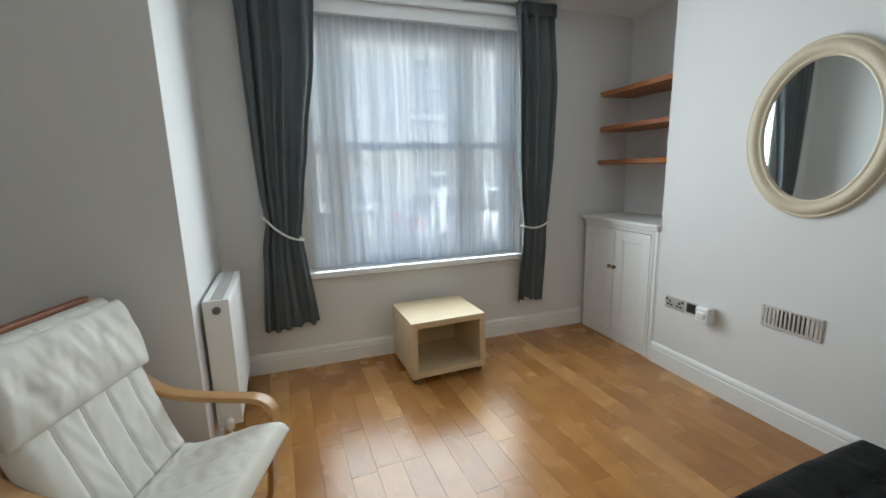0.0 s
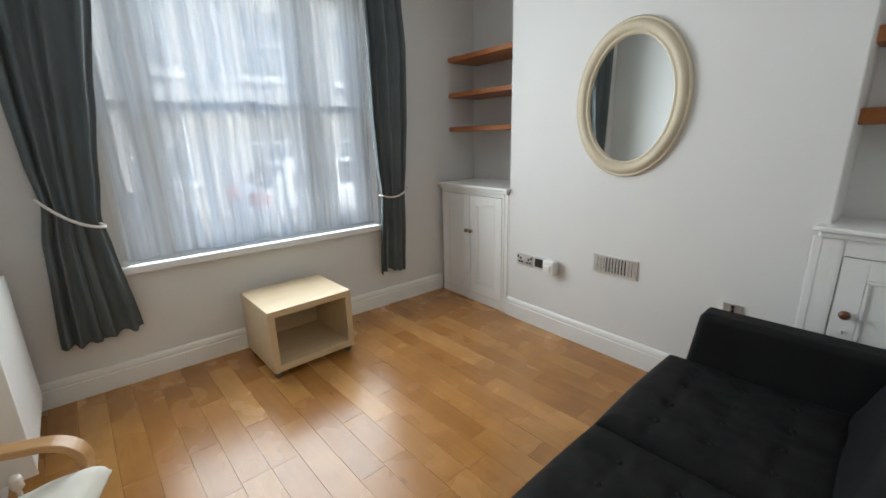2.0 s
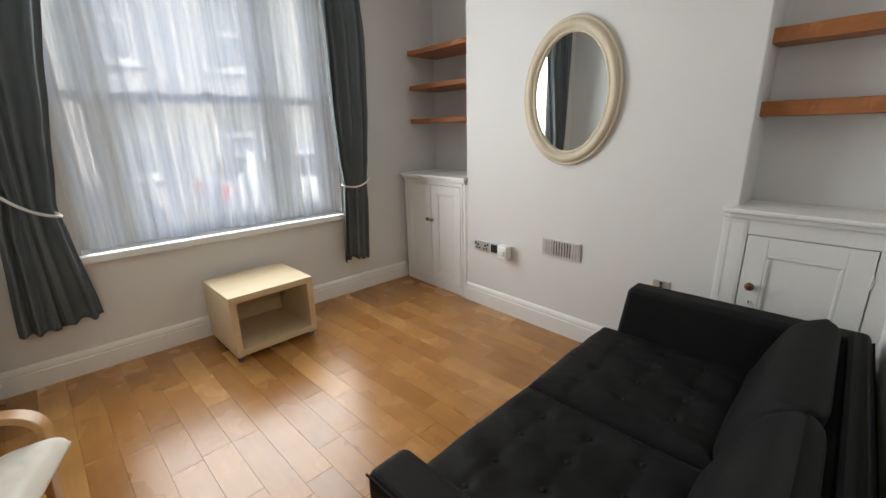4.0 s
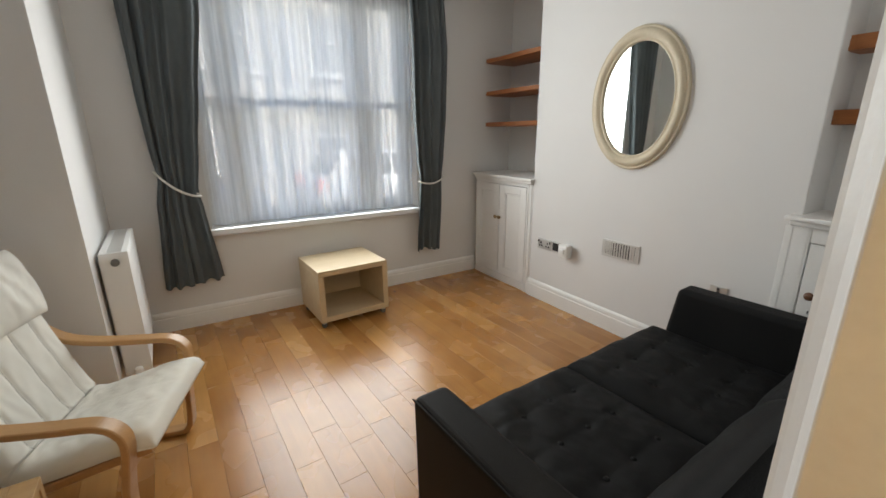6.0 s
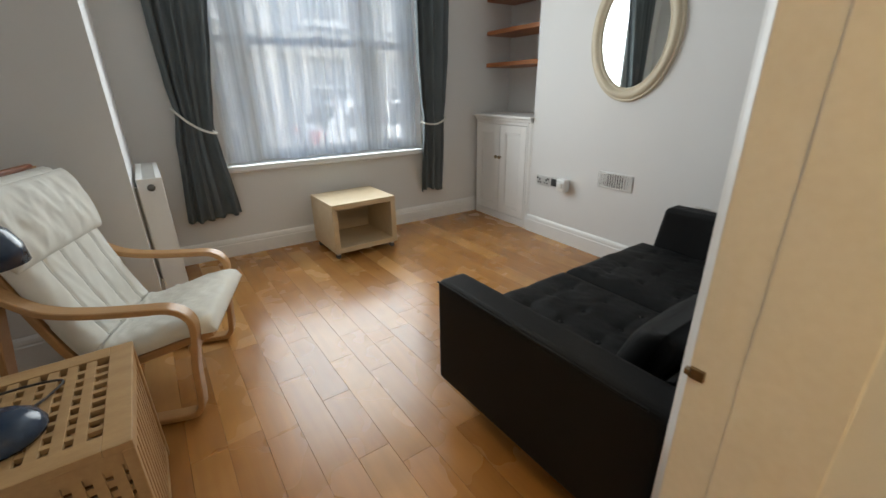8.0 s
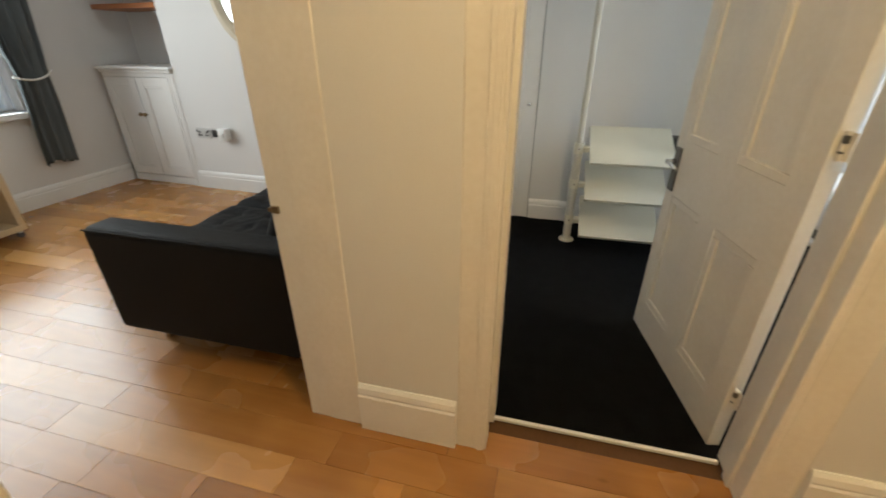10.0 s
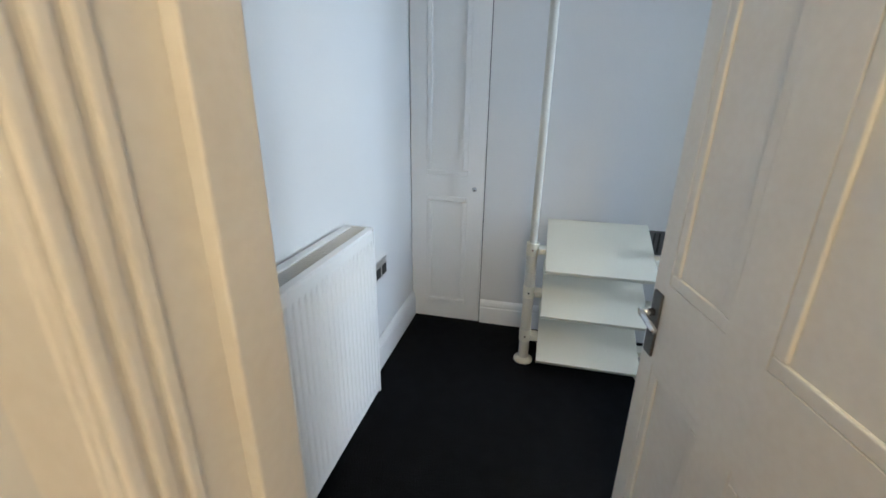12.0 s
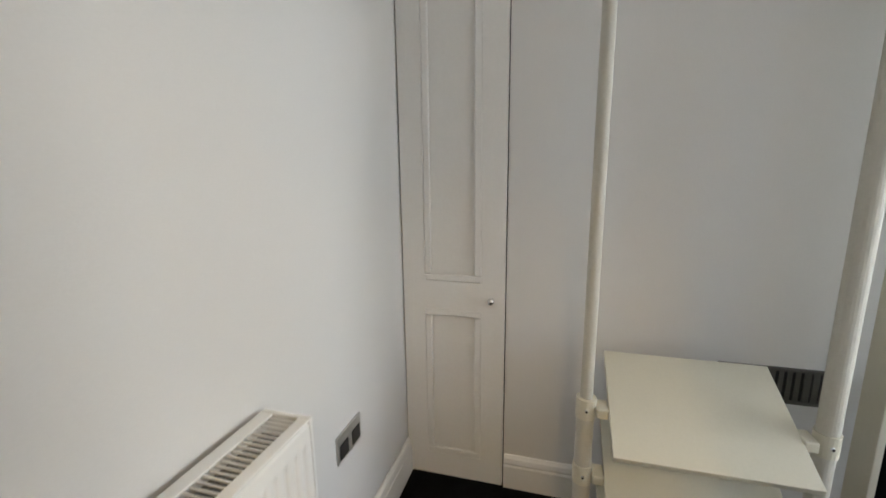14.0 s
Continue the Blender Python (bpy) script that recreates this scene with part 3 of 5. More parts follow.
bx(wf, WX0 + 0.06, WY - 0.04, WZ0 + 0.02, WX1 - 0.06, WY + 0.08, WZ0 + 0.06)
for x in (0.455, 1.452):
    bx(wf, x - 0.045, WY - 0.035, WZ0 + 0.06, x + 0.045, WY + 0.08, WZ1 - 0.13)
part("window_frame", wf, SASH, win)
for x0, x1 in ((WX0 + 0.06, 0.410), (0.500, 1.407), (1.497, WX1 - 0.06)):
    for z0, z1, y in ((WZ0 + 0.06, 1.60, WY - 0.012), (1.55, WZ1 - 0.13, WY + 0.034)):
        sm = bmesh.new()
        e = 0.038 if x1 - x0 > 0.5 else 0.030
        bx(sm, x0 + 0.002, y - 0.018, z0 + 0.002, x0 + e, y + 0.018, z1 - 0.002)
        bx(sm, x1 - e, y - 0.018, z0 + 0.002, x1 - 0.002, y + 0.018, z1 - 0.002)
        bx(sm, x0 + e, y - 0.018, z0 + 0.002, x1 - e, y + 0.018, z0 + 0.05)
        bx(sm, x0 + e, y - 0.018, z1 - 0.05, x1 - e, y + 0.018, z1 - 0.002)
        sash = part("sash", sm, SASH, win)
        pane = part("pane", box(x0 + e, y - 0.002, z0 + 0.05, x1 - e, y + 0.002, z1 - 0.05), GLASS, sash, "clear window glass")
        pane.visible_shadow = False
part("sash_lock", box(1.00, WY - 0.045, 1.596, 1.09, WY - 0.012, 1.615, bevel=0.004), BRASS, win)
hd = bmesh.new()
bx(hd, WX0 + 0.001, YN + 0.004, WZ1 - 0.095, WX1 - 0.001, YN + 0.055, WZ1 - 0.002, bevel=0.004)
bx(hd, WX0 - 0.03, YN - 0.035, WZ1 - 0.012, WX1 - 0.02, YN - 0.002, WZ1 + 0.05, bevel=0.010)
part("head_moulding", hd, SASH, win)


def net_curtain():
    bm = bmesh.new()
    nx, nz = 640, 14
    rng = random.Random(4)
    waves = [(rng.uniform(22, 150), rng.uniform(0, 6.28), rng.uniform(0.15, 0.9)) for _ in range(12)]
    cusps = [(rng.uniform(30, 75), rng.uniform(0, 6.28), rng.uniform(0.5, 1.3)) for _ in range(6)]
    rows = []
    for j in range(nz + 1):
        v = j / nz
        row = []
        for i in range(nx + 1):
            u = i / nx
            w = sum(a * math.sin(f * u + p + 0.35 * v * math.sin(p * 3)) for f, p, a in waves) / 3.2
            w += sum(a * (0.5 - abs(math.sin(f * u + p + 0.3 * math.sin(2 * v + p)))) for f, p, a in cusps) / 2.2
            x = WX0 + 0.012 + u * (WX1 - WX0 - 0.024) + 0.008 * math.cos(40 * u) * v
            row.append(bm.verts.new((x, YN + 0.066 + 0.015 * w * (0.55 + 0.45 * v), WZ1 - 0.085 - v * (WZ1 - WZ0 - 0.124 + 0.006 * math.sin(25 * u)))))
        rows.append(row)
    for a, b in zip(rows, rows[1:]):
        for i in range(nx):
            bm.faces.new((a[i], a[i + 1], b[i + 1], b[i]))
    t = thing("net_curtain", "sheer white gathered net curtain hanging across the window", "net curtain")
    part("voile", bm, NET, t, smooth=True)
    part("wire", cyl(bmesh.new(), (WX0 + 0.003, YN + 0.064, WZ1 - 0.085), (WX1 - 0.003, YN + 0.064, WZ1 - 0.085), 0.004, 8), WHITEP, t)
    return t


net = net_curtain()


def drape(edges, tie, folds, seed, label):
    """A pleated curtain. edges: rows of height, x of one side, x of the other, depth of folds; tie: height at each side of the rope."""
    t = thing("curtain", label, "curtain", group="curtains at the window")
    rng = random.Random(seed)
    ph = [rng.uniform(0, 6.28) for _ in range(4)]

    def at(z):
        for a, b in zip(edges, edges[1:]):
            if a[0] >= z >= b[0]:
                k = (a[0] - z) / (a[0] - b[0])
                k = k * k * (3 - 2 * k) * 0.4 + k * 0.6
                return [a[i] + (b[i] - a[i]) * k for i in (1, 2, 3)]
        return list(edges[-1][1:])

    def place(u, v, off):
        zt, zb = edges[0][0], edges[-1][0]
        z = zt + (zb - zt) * v
        x0, x1, d = at(z)
        w = u + 0.055 * math.sin(7.0 * u + ph[1] + 0.8 * v) + 0.02 * math.sin(17 * u + ph[3])
        s = math.sin(2 * math.pi * folds * w + ph[0] + 0.7 * math.sin(2.4 * v + ph[1])) * (0.72 + 0.28 * math.sin(5 * u + ph[2]))
        s2 = math.sin(2 * math.pi * folds * 2.3 * w + ph[2] + 2.2 * v) * (0.5 + 0.5 * math.sin(4 * v + 6 * u))
        hem = 0.007 * math.sin(2 * math.pi * folds * u + ph[3]) * v ** 6 + 0.012 * math.sin(5 * u + ph[1]) * v ** 6
        lean = (tie[1] - tie[0]) * (u - 0.5) * math.exp(-((z - (tie[0] + tie[1]) / 2) / 0.25) ** 2) * 0.5
        return Vector((x0 + (x1 - x0) * u + 0.006 * s2, YN - 0.085 - d * (1.05 * s + 0.25 * s2) + off, z + hem + lean))

    bm = bmesh.new()
    sheet(bm, 130, 90, lambda u, v: place(u, v, 0), lambda u, v: place(u, v, 0.006))
    part("drape_cloth", bm, CURTAIN, t, smooth=True)
    hb = bmesh.new()
    x0, x1 = edges[0][1], edges[0][2]
    n = int((x1 - x0) / 0.021)

    def gather(u, v, off):
        return Vector((x0 + (x1 - x0) * u, YN - 0.088 - off * (0.016 + 0.008 * math.sin(2 * math.pi * n * u) + 0.005 * math.sin(9 * u)), edges[0][0] + 0.012 - 0.085 * v + 0.004 * math.sin(2 * math.pi * n * u + 1)))
    sheet(hb, n * 8, 3, lambda u, v: gather(u, v, 1), lambda u, v: gather(u, v, -1))
    part("pleated_heading", hb, CURTAIN, t, smooth=True)
    zm = (tie[0] + tie[1]) / 2
    cx0, cx1, d = at(zm)
    loop = []
    for k in range(33):
        a = 2 * math.pi * k / 32
        ux, uy = math.cos(a), math.sin(a)
        sag = -0.035 * (1 - ux * ux) * (1 if uy < 0 else -0.3)
        loop.append(Vector(((cx0 + cx1) / 2 + ((cx1 - cx0) / 2 + 0.012) * ux, YN - 0.085 + (d * 1.05 + 0.016) * uy, tie[0] + (tie[1] - tie[0]) * (0.5 + 0.5 * ux) + sag)))
    part("tieback_rope", tube(bmesh.new(), loop, 0.0075, 8), ROPE, t, "white rope tieback", smooth=True)
    return t


drape_w = drape([(2.52, -0.095, 0.365, 0.030), (2.1, -0.090, 0.333, 0.034), (1.6, -0.078, 0.254, 0.034), (1.25, -0.062, 0.200, 0.030), (1.05, -0.042, 0.168, 0.022), (0.88, -0.075, 0.188, 0.028), (0.375, -0.112, 0.244, 0.032)],
      (1.13, 0.965), 4.8, 3, "long slate-grey pleated curtain tied back with a white rope")
drape_e = drape([(2.53, 1.762, 2.08, 0.030), (2.0, 1.78, 2.125, 0.032), (1.5, 1.78, 2.11, 0.032), (1.15, 1.805, 2.08, 0.026), (0.97, 1.832, 2.055, 0.020), (0.8, 1.82, 2.055, 0.024), (0.345, 1.795, 2.025, 0.028)],
      (0.955, 0.99), 4.3, 8, "slate-grey pleated curtain tied with a white rope beside the alcove")
rail = thing("curtain_track", "slim white curtain track above the window", "curtain track")
part("track", box(-0.10, YN - 0.075, 2.545, 2.16, YN - 0.06, 2.572, bevel=0.003), WHITEP, rail)
for x in (-0.05, 1.0, 2.10):
    part("bracket", box(x - 0.012, YN - 0.06, 2.548, x + 0.012, YN, 2.569, bevel=0.002), WHITEP, rail)


settle((1.01, 2.79, 1.2125), (1.0307, 2.8905, 1.2079), (1.0189, 1.02, 1.0348), wall_n, base_n, win, net, drape_w, drape_e, rail)

# ---- alcoves ----
def knob(parent, at, mat, axis="-X", r=0.017, label=""):
    return part("knob", lathe(bmesh.new(), [(0.006, 0), (0.006, 0.010), (r * 0.8, 0.014), (r, 0.022), (r * 0.85, 0.030), (r * 0.3, 0.034)], at, axis, 18), mat, parent, label, smooth=True)


def cupboard_door(parent, y0, y1, z0, z1, x, inset=0.06):
    """A framed cupboard door that faces -x."""
    lo, hi = min(y0, y1), max(y0, y1)
    bm = bmesh.new()
    bx(bm, x, lo, z0, x + 0.018, lo + inset, z1, bevel=0.002)
    bx(bm, x, hi - inset, z0, x + 0.018, hi, z1, bevel=0.002)
    bx(bm, x, lo + inset, z0, x + 0.018, hi - inset, z0 + inset, bevel=0.002)
    bx(bm, x, lo + inset, z1 - inset, x + 0.018, hi - inset, z1, bevel=0.002)
    d = part("door", bm, GLOSS, parent)
    pm = bmesh.new()
    bx(pm, x + 0.009, lo + inset, z0 + inset, x + 0.016, hi - inset, z1 - inset)
    a, b, c, e = lo + inset, hi - inset, z0 + inset, z1 - inset
    for q in ((a, c, b, c + 0.016), (a, e - 0.016, b, e), (a, c + 0.016, a + 0.016, e - 0.016), (b - 0.016, c + 0.016, b, e - 0.016)):
        bx(pm, x + 0.001, q[0], q[1], x + 0.0095, q[2], q[3], bevel=0.004)
    part("panel", pm, GLOSS, d)
    return d


def alcove_cupboard(y0, y1, top, x, label):
    """The carcass of a cupboard between y0 and y1, face frame at x."""
    t = thing("alcove_cupboard", label, "cupboard")
    bm = bmesh.new()
    bx(bm, x + 0.022, y0 + 0.001, -0.08, 2.945, y1 - 0.001, top - 0.035)
    part("carcass", bm, GLOSS, t)
    tp = bmesh.new()
    bx(tp, x - 0.045, y0 - 0.035 if y0 > 1 else y0 + 0.001, top - 0.022, 2.945, y1 - 0.001 if y0 > 1 else y1 + 0.050, top, bevel=0.006)
    bx(tp, x - 0.020, y0 - 0.015 if y0 > 1 else y0 + 0.001, top - 0.050, x + 0.02, y1 - 0.001 if y0 > 1 else y1 + 0.032, top - 0.0225, bevel=0.008)
    part("top", tp, GLOSS, t)
    return t


cn = alcove_cupboard(2.097, YN, 0.985, 2.515, "white painted two-door cupboard built into the alcove")
ff = bmesh.new()
bx(ff, 2.512, 2.068, -0.08, 2.537, 2.142, 0.934, bevel=0.004)
bx(ff, 2.506, 2.080, -0.08, 2.512, 2.096, 0.934, bevel=0.002)
bx(ff, 2.506, 2.116, -0.08, 2.512, 2.128, 0.934, bevel=0.002)
part("pilaster", ff, GLOSS, cn)
part("plinth", box(2.516, 2.142, -0.08, 2.536, 2.831, 0.05), GLOSS, cn)
part("head_rail", box(2.518, 2.142, 0.905, 2.536, 2.831, 0.934), GLOSS, cn)
for a, b, k in ((2.148, 2.484, 2.462), (2.490, 2.826, 2.512)):
    d = cupboard_door(cn, a, b, 0.055, 0.90, 2.514, 0.07)
    kb = knob(d, (2.513, k, 0.60), BRASS, label="dull brass knob")
for z in (0.16, 0.78):
    part("hinge", box(2.508, 2.138, z, 2.516, 2.152, z + 0.06, bevel=0.002), GLOSS, cn)

cs = alcove_cupboard(YS - 0.03, 0.301, 0.946, 2.490, "white painted cupboard with a panelled door built into the alcove")
ff = bmesh.new()
bx(ff, 2.487, 0.243, -0.1, 2.512, 0.350, 0.895, bevel=0.004)
for a in (0.254, 0.318):
    bx(ff, 2.4855, a, -0.1, 2.487, a + 0.022, 0.895, bevel=0.0007)
part("pilaster", ff, GLOSS, cs)
part("head_rail", box(2.490, YS - 0.03, 0.825, 2.511, 0.243, 0.895), GLOSS, cs)
part("plinth", box(2.490, YS - 0.03, -0.1, 2.511, 0.243, 0.06), GLOSS, cs)
part("stile", box(2.490, YS - 0.03, 0.06, 2.511, -0.212, 0.825), GLOSS, cs)
d = cupboard_door(cs, -0.207, 0.238, 0.065, 0.820, 2.488, 0.085)
knob(d, (2.487, 0.192, 0.570), BROWNK, r=0.021, label="dark wooden knob")
plate = part("escutcheon", lathe(bmesh.new(), [(0.012, 0), (0.011, 0.003)], (2.487, 0.188, 0.485), "-X", 18), GLOSS, d, "painted keyhole plate")
part("keyhole", box(2.4830, 0.186, 0.478, 2.4842, 0.190, 0.492), BLACKP, plate, "dark keyhole")
for z in (0.18, 0.66):
    part("hinge", box(2.485, -0.211, z, 2.490, -0.204, z + 0.06, bevel=0.002), GLOSS, cs)


def alcove_shelf(y0, y1, top, thick, x, back, label, group):
    bm = bmesh.new()
    sheet(bm, 24, 6, lambda u, v: Vector((x + (0.006 * math.sin(9 * u + top * 7) + 0.003 * math.sin(31 * u + top)) + v * (back - x - (0.006 * math.sin(9 * u + top * 7) + 0.003 * math.sin(31 * u + top))), y0 + u * (y1 - y0), top - (0.004 if v == 0 else 0))),
          lambda u, v: Vector((x + 0.003 + 0.004 * math.sin(8 * u + top * 5) + v * (back - 0.003 - x), y0 + u * (y1 - y0), top - thick + (0.004 if v == 0 else 0))))
    return solid("shelf", bm, PINE, label, "shelf", group)


shelves_n, shelves_s = [], []
for z in (2.005, 1.725, 1.448):
    shelves_n.append(alcove_shelf(2.098, YN - 0.002, z, 0.042, 2.618, 2.948, "stained pine shelf fixed in the alcove above the cupboard", "pine shelves in the alcove by the window"))
for z in (1.755, 1.437):
    shelves_s.append(alcove_shelf(YS - 0.03, 0.300, z, 0.070, 2.612, 2.774, "thick stained pine shelf in the alcove behind the sofa", "pine shelves in the alcove behind the sofa"))


settle((2.514, 2.46, 0.5267), (2.4846, 2.4315, 0.5364), (1.0, 1.0435, 0.9882), cn)
settle((2.618, 2.46, 1.72), (2.5844, 2.4286, 1.7151), (1.0, 1.04, 0.987), wall_e, *shelves_n)
settle((2.487, 0.0433, 0.73), (2.3147, 0.0342, 0.7731), (0.9323,) * 3, cs)
settle((2.612, 0.0333, 1.575), (2.4342, 0.0249, 1.5592), (0.9338,) * 3, wall_s, *shelves_s)

# ---- chimney breast fittings ----
def oval_mirror(cx, cy, cz, ry, rz, width):
    t = thing("oval_mirror", "oval wall mirror in a cream painted moulded frame", "mirror", (cx, cy, cz), TURN)
    prof = [(0.0, 0.0), (0.0, 0.014), (0.004, 0.020), (0.010, 0.021), (0.014, 0.018), (0.018, 0.024), (0.030, 0.034), (0.044, 0.036), (0.058, 0.030), (0.066, 0.022), (0.070, 0.020), (0.074, 0.024), (0.079, 0.023), (width, 0.012), (width, 0.004)]
    bm = bmesh.new()
    seg = 96
    rings = []
    for k in range(seg):
        a = 2 * math.pi * k / seg
        rings.append([bm.verts.new((-h, (ry - o) * math.cos(a), (rz - o) * math.sin(a))) for o, h in prof])
    for k in range(seg):
        a, b = rings[k], rings[(k + 1) % seg]
        for i in range(len(prof) - 1):
            bm.faces.new((a[i], a[i + 1], b[i + 1], b[i]))
    part("frame", bm, FRAMEP, t, smooth=True)
    gm = bmesh.new()
    for x in (-0.009, -0.003):
        gm.faces.new([gm.verts.new((x, (ry - width + 0.004) * math.cos(2 * math.pi * k / seg), (rz - width + 0.004) * math.sin(2 * math.pi * k / seg))) for k in range(seg)])
    part("glass", gm, MIRROR, t, "clear mirror glass")


oval_mirror(2.4218, 1.181, 1.5287, 0.317, 0.408, 0.086)


def socket_plate(at, turn, w, h, holes, label, mat=STEEL):
    """A metal wall plate that faces local -y, with dark inserts."""
    t = thing("wall_socket", label, "socket", at, turn)
    part("plate", box(-w / 2, -0.007, -h / 2, w / 2, 0.0, h / 2, bevel=0.002), mat, t)
    for x, z, a, b in holes:
        part("insert", box(x - a / 2, -0.0095, z - b / 2, x + a / 2, -0.0065, z + b / 2, bevel=0.001), BLACKP, t, "black insert")
    return t


s1 = socket_plate((2.4563, 1.8655, 0.481), -90 + TURN, 0.146, 0.084, [(x + dx, dz, a, b) for x in (-0.036, 0.036) for dx, dz, a, b in ((0.0, 0.008, 0.014, 0.018), (-0.013, -0.016, 0.016, 0.012), (0.013, -0.016, 0.016, 0.012))], "brushed steel double power socket on the chimney breast")
for x in (-0.060, 0.060):
    part("rocker_switch", box(x - 0.006, -0.012, 0.010, x + 0.006, -0.0065, 0.028, bevel=0.002), BLACKP, s1)
s2 = socket_plate((2.4486, 1.712, 0.4837), -90 + TURN, 0.128, 0.084, [(-0.018, 0.0, 0.085, 0.060)], "brushed steel media socket with black inserts")
plug = thing("plug_adapter", "white plastic plug adapter pushed into the socket", "plug", (2.436, 1.6192, 0.4873), -90 + TURN)
part("housing", box(-0.045, -0.062, -0.050, 0.045, 0.0, 0.050, bevel=0.012, seg=3), WHITEP, plug)
part("pin_cover", box(-0.024, -0.074, -0.020, 0.024, -0.060, 0.020, bevel=0.006), WHITEP, plug)
s3 = socket_plate((2.3912, 0.5623, 0.4921), -90 + TURN, 0.088, 0.086, [(0.0, 0.004, 0.014, 0.024), (-0.014, -0.020, 0.018, 0.013), (0.014, -0.020, 0.018, 0.013)], "brushed steel single power socket above the sofa arm")
part("rocker_switch", box(-0.007, -0.013, 0.020, 0.007, -0.0075, 0.036, bevel=0.002), BLACKP, s3)


def wall_vent(at, turn, w, h, slots, label, metal):
    t = thing("wall_vent", label, "vent", at, turn)
    bm = bmesh.new()
    e = 0.012
    bx(bm, -w / 2, -0.008, h / 2 - e, w / 2, 0, h / 2, bevel=0.001)
    bx(bm, -w / 2, -0.008, -h / 2, w / 2, 0, -h / 2 + e, bevel=0.001)
    bx(bm, -w / 2, -0.008, -h / 2 + e, -w / 2 + e, 0, h / 2 - e)
    bx(bm, w / 2 - e, -0.008, -h / 2 + e, w / 2, 0, h / 2 - e)
    part("frame", bm, metal, t)
    part("backing", box(-w / 2 + e, -0.002, -h / 2 + e, w / 2 - e, 0, h / 2 - e), BLACKP, t)
    p = (w - 2 * e) / slots
    for k in range(slots):
        x = -w / 2 + e + p * k
        part("slat", box(x + 0.0006, -0.0072, -h / 2 + e, x + p * (0.62 if abs(k - (slots - 1) / 2) < slots * 0.3 else 0.86), -0.0025, h / 2 - e, bevel=0.001), metal, t)
    for x in (-w / 2 + 0.006, w / 2 - 0.006):
        part("screw", lathe(bmesh.new(), [(0.003, 0), (0.002, 0.0015)], (x, -0.008, h / 2 - 0.006), "-Y", 8), CHROME, t)


wall_vent((2.4221, 1.182, 0.5865), -90 + TURN, 0.278, 0.117, 13, "brushed steel air vent with upright slots on the chimney breast", STEEL)
wall_vent((XB, -1.742, 0.573), -90, 0.33, 0.125, 13, "dull steel air vent low on the bedroom wall", DULL)


# ---- radiators ----
def radiator(at, turn, length, z0, z1, thick, label, flutes):
    """Runs along local x, back at y = 0, front at local -y."""
    t = thing("radiator", label, "radiator", at, turn)
    front = -thick
    bm = bmesh.new()
    n = flutes * 8
    xs = [0.012 + (length - 0.024) * k / n for k in range(n + 1)]

    def groove(k):
        s = max(-0.3, min(0.9, math.sin(2 * math.pi * flutes * k / n)))
        return front + (0.0025 + 0.0048 * s if 3 < k < n - 3 else 0.001)
    levels = [(z0 + 0.006, 0.008), (z0 + 0.014, 0.002), (z0 + 0.040, 0.001), (z0 + 0.058, None), (z1 - 0.058, None), (z1 - 0.040, 0.001), (z1 - 0.014, 0.002), (z1 - 0.006, 0.008)]
    rows = [[bm.verts.new((x, groove(k) if y is None else front + y, z)) for k, x in enumerate(xs)] for z, y in levels]
    for p, q in zip(rows, rows[1:]):
        for k in range(n):
            bm.faces.new((p[k], p[k + 1], q[k + 1], q[k]))
    bx(bm, 0.012, front + 0.0135, z0 + 0.008, length - 0.012, front + 0.024, z1 - 0.006)
    part("front_panel", bm, RADI, t)
    part("back_panel", box(0.012, -0.030, z0 + 0.008, length - 0.012, -0.018, z1 - 0.006, bevel=0.003), RADI, t)
    for x in (0.0, length - 0.010):
        part("end_panel", box(x, front, z0, x + 0.010, -0.016, z1, bevel=0.003), RADI, t)
    tg = bmesh.new()
    bx(tg, 0.0105, front + 0.001, z1 - 0.006, length - 0.0105, front + 0.026, z1, bevel=0.002)
    bx(tg, 0.0105, -0.046, z1 - 0.006, length - 0.0105, -0.017, z1, bevel=0.002)
    k = 0.020
    while k < length - 0.02:
        bx(tg, k, front + 0.026, z1 - 0.008, k + 0.0026, -0.046, z1 - 0.003)
        k += 0.0125
    part("top_grille", tg, RADI, t)
    # Solid dark block in place of the shaded fins under the grille.
    part("convector_shade", box(0.02, front + 0.026, z0 + 0.02, length - 0.02, -0.032, z1 - 0.034), RAD_IN, t)
    for x in (0.12, length - 0.12):
        part("wall_bracket", box(x - 0.02, -0.018, z0 + 0.06, x + 0.02, 0.0, z1 - 0.06), RADI, t)
    return t


r1 = radiator((-0.342, 2.118, 0), 90, 0.64, 0.16, 0.808, 0.130, "white panel radiator on the boxed-in corner", 16)
# plug and valve on its near end
part("end_plug", lathe(bmesh.new(), [(0.018, 0), (0.018, 0.010), (0.012, 0.013)], (0.0, -0.075, 0.760), "-X", 20), DULL, r1, "dull grey end plug", smooth=True)
vb = bmesh.new()
cyl(vb, (-0.035, -0.075, 0.0), (-0.035, -0.075, 0.15), 0.0075)
cyl(vb, (-0.045, -0.075, 0.185), (0.004, -0.075, 0.185), 0.011)
part("pipe", vb, WHITEP, r1)
part("valve", lathe(bmesh.new(), [(0.013, 0), (0.019, 0.008), (0.019, 0.045), (0.015, 0.055)], (-0.035, -0.075, 0.155), "Z", 18), WHITEP, r1, "white plastic radiator valve", smooth=True)

